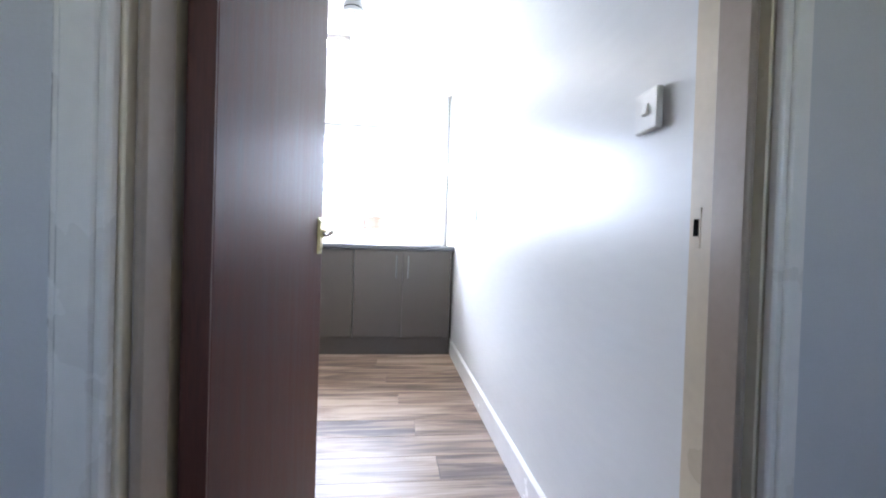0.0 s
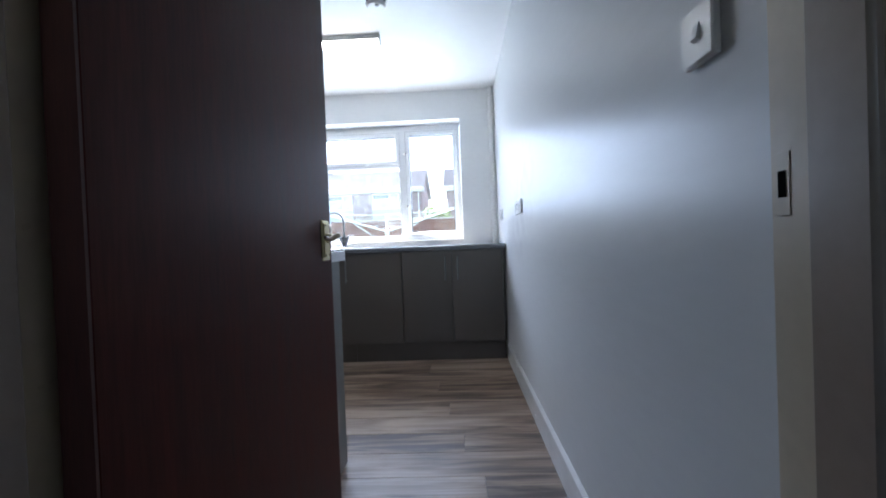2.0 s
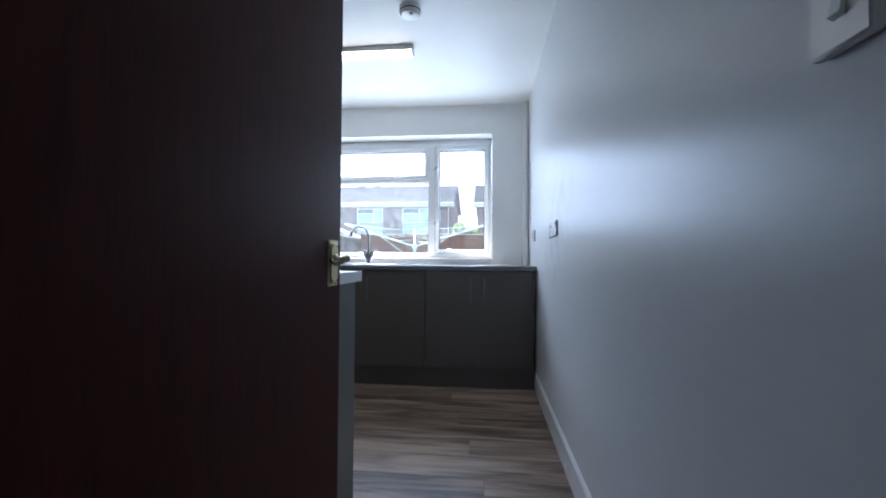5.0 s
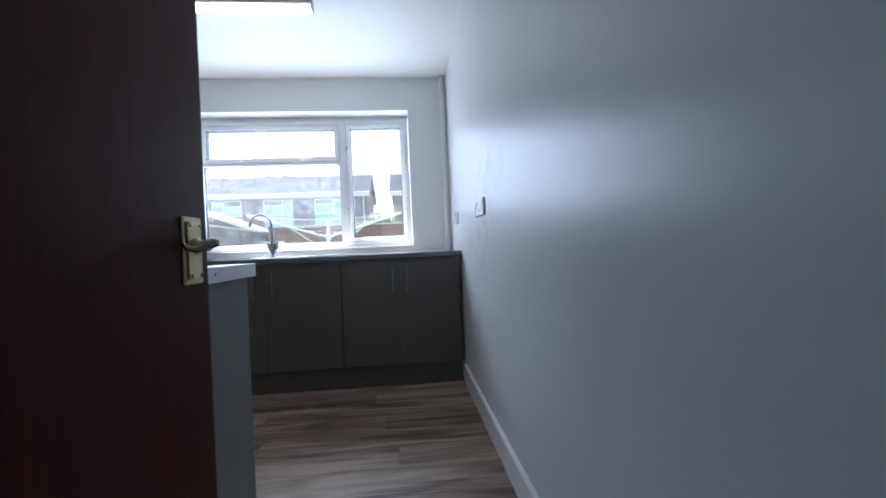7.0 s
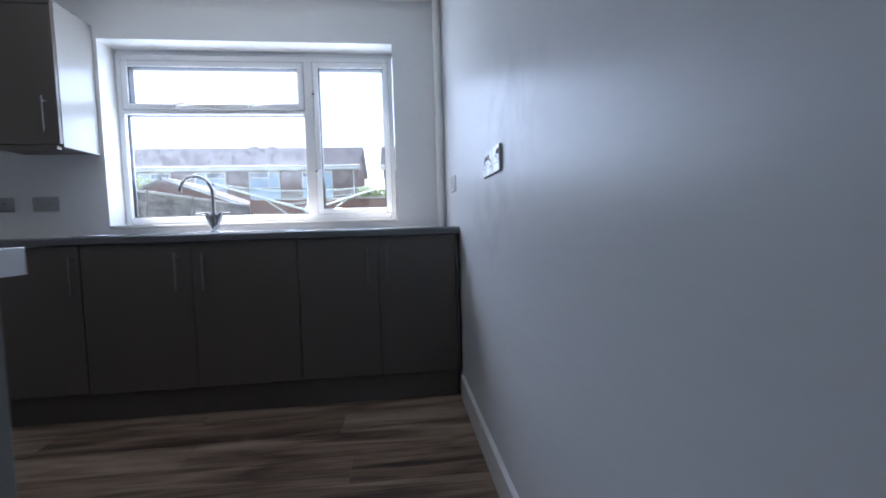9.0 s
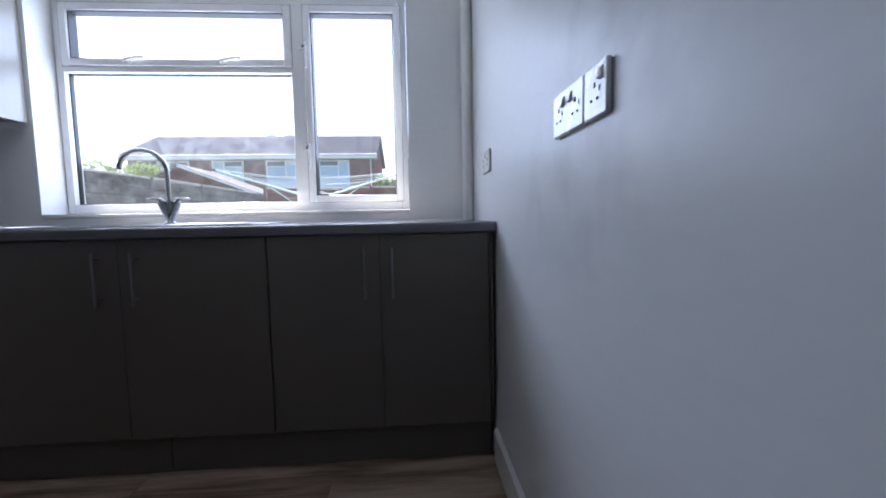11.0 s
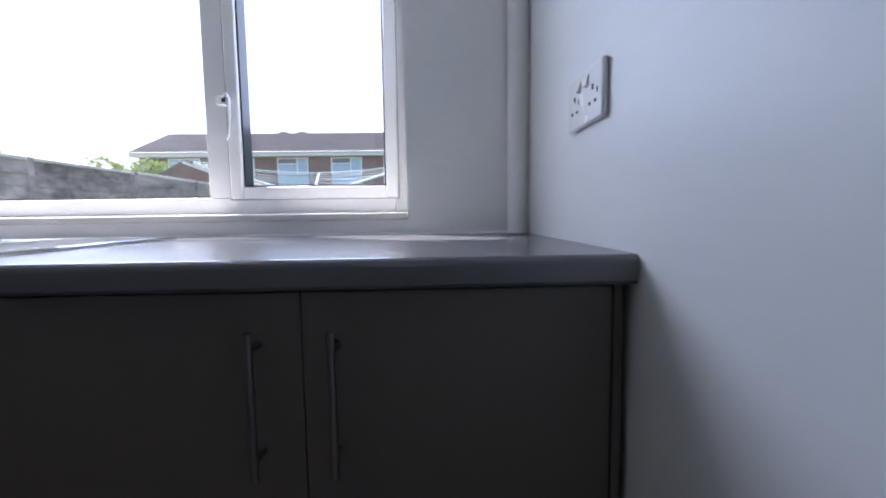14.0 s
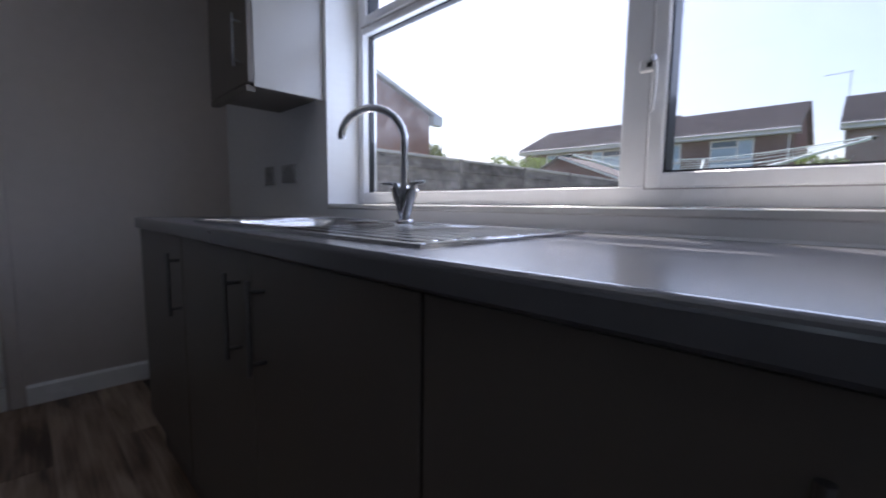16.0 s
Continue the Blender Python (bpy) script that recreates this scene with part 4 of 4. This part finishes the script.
for s in (-1, 1):
    e = 6.5 + s * 6.35
    part("roof", extrude_poly(nb(), [(-14.25, e, 4.86), (-14.25, e, 4.98), (-14.25, 6.5, 7.27), (-14.25, 6.5, 7.13)], (-9.5, 0, 0)), ROOFTILE, hc, smooth=False)
    part("bargeboard", extrude_poly(nb(), [(-14.22, e, 4.85), (-14.22, e, 4.97), (-14.22, 6.5, 7.20), (-14.22, 6.5, 7.08)], (-0.03, 0, 0)), FASCIA, hc, smooth=False)
part("box_end", box(nb(), -14.5, -14.2, 12.4, 12.95, 4.55, 4.98), FASCIA, hc, smooth=False)

# garden shed beyond the fence
shed = thing("garden_shed", (-9.3, 17.5, GZ), "dark red timber shed with pale felt roof", "shed")
part("wall", extrude_poly(nb(), [(-10.9, 16, GZ), (-7.1, 16, GZ), (-7.1, 16, 2.05), (-9.9, 16, 3.12), (-10.9, 16, 2.60)], (0, 3.2, 0)), SHEDWALL, shed, smooth=False)
part("roof", extrude_poly(nb(), [(-9.9, 15.85, 3.12), (-6.8, 15.85, 1.95), (-6.8, 15.85, 2.02), (-9.9, 15.85, 3.20)], (0, 3.5, 0)), SHEDROOF, shed, smooth=False)
part("roof", extrude_poly(nb(), [(-9.9, 15.85, 3.12), (-11.1, 15.85, 2.48), (-11.1, 15.85, 2.55), (-9.9, 15.85, 3.20)], (0, 3.5, 0)), SHEDROOF, shed, smooth=False)
part("bargeboard", extrude_poly(nb(), [(-9.9, 15.82, 3.08), (-6.8, 15.82, 1.91), (-6.8, 15.82, 2.00), (-9.9, 15.82, 3.18)], (0, 0.03, 0)), FASCIA, shed, smooth=False)

rng = random.Random(7)


def fence(name, label, mat, x0, y0, x1, y1, top, group):
    """Upright boards, posts and a capping along a line."""
    f = thing(name, (x0, y0, GZ), label, "fence", group)
    d = Vector((x1 - x0, y1 - y0, 0))
    u = d.normalized()
    turn = Matrix.Translation((x0, y0, 0)) @ Matrix.Rotation(math.atan2(u.y, u.x), 4, "Z")
    bays = max(1, round(d.length / 1.83))
    pitch = d.length / bays
    rows = 11
    step = (top - 0.06 - (GZ + 0.08)) / rows
    lap = extrude_poly(nb(), [(0, -0.012, 0), (0, -0.022, 0.002), (0, -0.010, step + 0.02), (0, -0.002, step + 0.02)], (pitch - 0.10, 0, 0))
    me = finish("board", lap, mat, (0, 0, 0), False)

    def along(name, a0, a1, v0, v1, z0, z1, bev):
        b2 = box(nb(), a0, a1, v0, v1, z0, z1, bev)
        bmesh.ops.transform(b2, matrix=turn, verts=b2.verts)
        return part(name, b2, CAPPING if name == "capping" else mat, f, smooth=False)

    for k in range(bays):
        for j in range(rows):
            ob = new("board", me)
            ob.parent = f
            lean = Matrix.Rotation(rng.uniform(-0.004, 0.004), 4, "Y")
            ob.matrix_local = Matrix.Translation(-f.location) @ turn @ Matrix.Translation((k * pitch + 0.05, rng.uniform(-0.003, 0.003), GZ + 0.08 + j * step)) @ lean
        along("capping", k * pitch + 0.05, (k + 1) * pitch - 0.05, -0.04, 0.03, top - 0.045, top + rng.uniform(-0.012, 0.008), 0.006)
        along("batten", k * pitch + 0.05, (k + 1) * pitch - 0.05, -0.040, -0.024, top - 0.22, top - 0.18, 0.004)
    for k in range(bays + 1):
        along("post", k * pitch - 0.048, k * pitch + 0.048, -0.026, 0.070, GZ, top + 0.004, 0.008)
    return f


fence("garden_fence", "weathered grey board fence along the garden", FENCE, -5.3, 0.6, -5.3, 21.5, 1.75, "garden fences")
fence("garden_fence", "red-brown board fence at the garden's end", FENCE_RED, -5.2, 12.2, 7.0, 12.2, 1.93, "garden fences")

# rotary clothes line
DX, DYY, DZ = -1.75, 4.3, 1.20
dry = thing("rotary_clothes_line", (DX, DYY, GZ), "galvanised rotary clothes line, opened out", "clothes line")
HUB = Vector((DX, DYY, DZ))
part("pole", tube(nb(), (DX, DYY, GZ), (DX, DYY, DZ + 0.08), 0.022, seg=10), GALV, dry)
part("hub", lathe(nb(), [(0.03, DZ - 0.07), (0.045, DZ - 0.04), (0.045, DZ + 0.04), (0.025, DZ + 0.07)], (DX, DYY, 0), seg=14), GALV, dry)
ends = []
for a in (10, 100, 190):
    e = HUB + Vector((1.35 * math.cos(radians(a)), 1.35 * math.sin(radians(a)), 0.42))
    ends.append(e)
    arm = part("arm", tube(nb(), HUB, e, 0.016, 0.013, seg=8), GALV, dry)
    part("stay", tube(nb(), (DX, DYY, DZ - 0.28), HUB + (e - HUB) * 0.5, 0.008, seg=6), GALV, arm)
    part("tip_cap", tube(nb(), e, e + (e - HUB).normalized() * 0.04, 0.020, 0.016, seg=8), RUBBER, arm)
for j in range(9):
    f = 0.25 + 0.75 * j / 8
    r = 0.006 if j == 8 else 0.0035
    ring = [HUB + (e - HUB) * f + Vector((0, 0, 0.018)) for e in ends]
    b2 = nb()
    for a, b in zip(ring, ring[1:]):
        sag = Vector((0, 0, 0.02 + 0.05 * rng.random()))
        sweep(b2, [a, a * 0.75 + b * 0.25 - sag * 0.7, (a + b) / 2 - sag, a * 0.25 + b * 0.75 - sag * 0.7, b], [r] * 5, 5)
    part("line", b2, CORD, dry)


def leafy(name, label, x, y, z0, z1, r, n, seed):
    """A bush or small tree: forked trunk and many small tilted leaf clumps."""
    g = random.Random(seed)
    t = thing(name, (x, y, GZ), label, "tree")
    b2 = nb()
    sweep(b2, [(x, y, GZ), (x + 0.1, y, z0), (x, y + 0.1, (z0 + z1) / 2)], [0.14, 0.10, 0.05], 8)
    for k in range(6):
        a = g.uniform(0, 6.28)
        sweep(b2, [(x + 0.08, y, z0 * 0.9), (x + r * 0.4 * math.cos(a), y + r * 0.4 * math.sin(a), (z0 + z1) / 2), (x + r * 0.7 * math.cos(a), y + r * 0.7 * math.sin(a), z1 - 0.4)], [0.06, 0.04, 0.015], 6)
    part("trunk", b2, BARK, t)
    b2 = nb()
    lumps = [(g.uniform(-0.6, 0.6) * r, g.uniform(-0.6, 0.6) * r, g.uniform(0.2, 0.8), g.uniform(0.3, 0.55)) for _ in range(12)]
    for k in range(n):
        lx, ly, lz, lr = g.choice(lumps)
        d = Vector((g.gauss(0, 1), g.gauss(0, 1), g.gauss(0, 1))).normalized() * lr * r * g.uniform(0.55, 1.05)
        p = Vector((x + lx + d.x, y + ly + d.y, z0 + (z1 - z0) * lz + d.z * 0.8))
        u = Vector((g.gauss(0, 1), g.gauss(0, 1), g.gauss(0, 0.6))).normalized() * g.uniform(0.05, 0.12)
        w = u.orthogonal().normalized() * g.uniform(0.03, 0.07)
        vs = [b2.verts.new(p - u), b2.verts.new(p + w), b2.verts.new(p + u + Vector((0, 0, -0.03))), b2.verts.new(p - w)]
        b2.faces.new(vs)
    part("crown", b2, LEAF, t, smooth=False)


leafy("garden_tree", "bright green leafy tree behind the fence", -13.6, 18.5, 1.2, 3.7, 1.9, 4200, 3)
leafy("garden_tree", "low green shrub behind the shed", -11.4, 19.5, 1.0, 3.1, 1.3, 2200, 4)
leafy("garden_tree", "dark green tree between the terraces", -1.3, 20.5, 0.8, 3.35, 1.0, 2600, 5)
leafy("garden_tree", "green tree beside the brick house", -15.1, 13.3, 1.5, 4.25, 0.8, 1600, 6)

# ---- laminate planks ----
floor_ob = bpy.data.objects["floor"]
W_PL, L_PL = 0.192, 1.285
row = 0
y = -0.545 + 0.05
while y > -3.6:
    y1, y0 = y, max(y - W_PL, -3.6)
    x = 0.0 - 0.004 - ((row * 0.47) % 1.0) * L_PL
    xs = [0.0]
    far = WEST if y1 > SOUTH - 0.12 else -0.97
    while x > far:
        xs.append(x)
        x -= L_PL
    xs.append(far)
    for xa, xb in zip(xs, xs[1:]):
        if xa - xb < 0.02:
            continue
        b2 = box(nb(), xb + 0.0006, xa - 0.0006, y0 + 0.0006, y1 - 0.0006, -0.012, 0.0, 0.0008)
        me = finish("plank", b2, LAMINATE, (0, 0, 0), False)
        ob = new("plank", me)
        ob.parent = floor_ob
    y -= W_PL
    row += 1
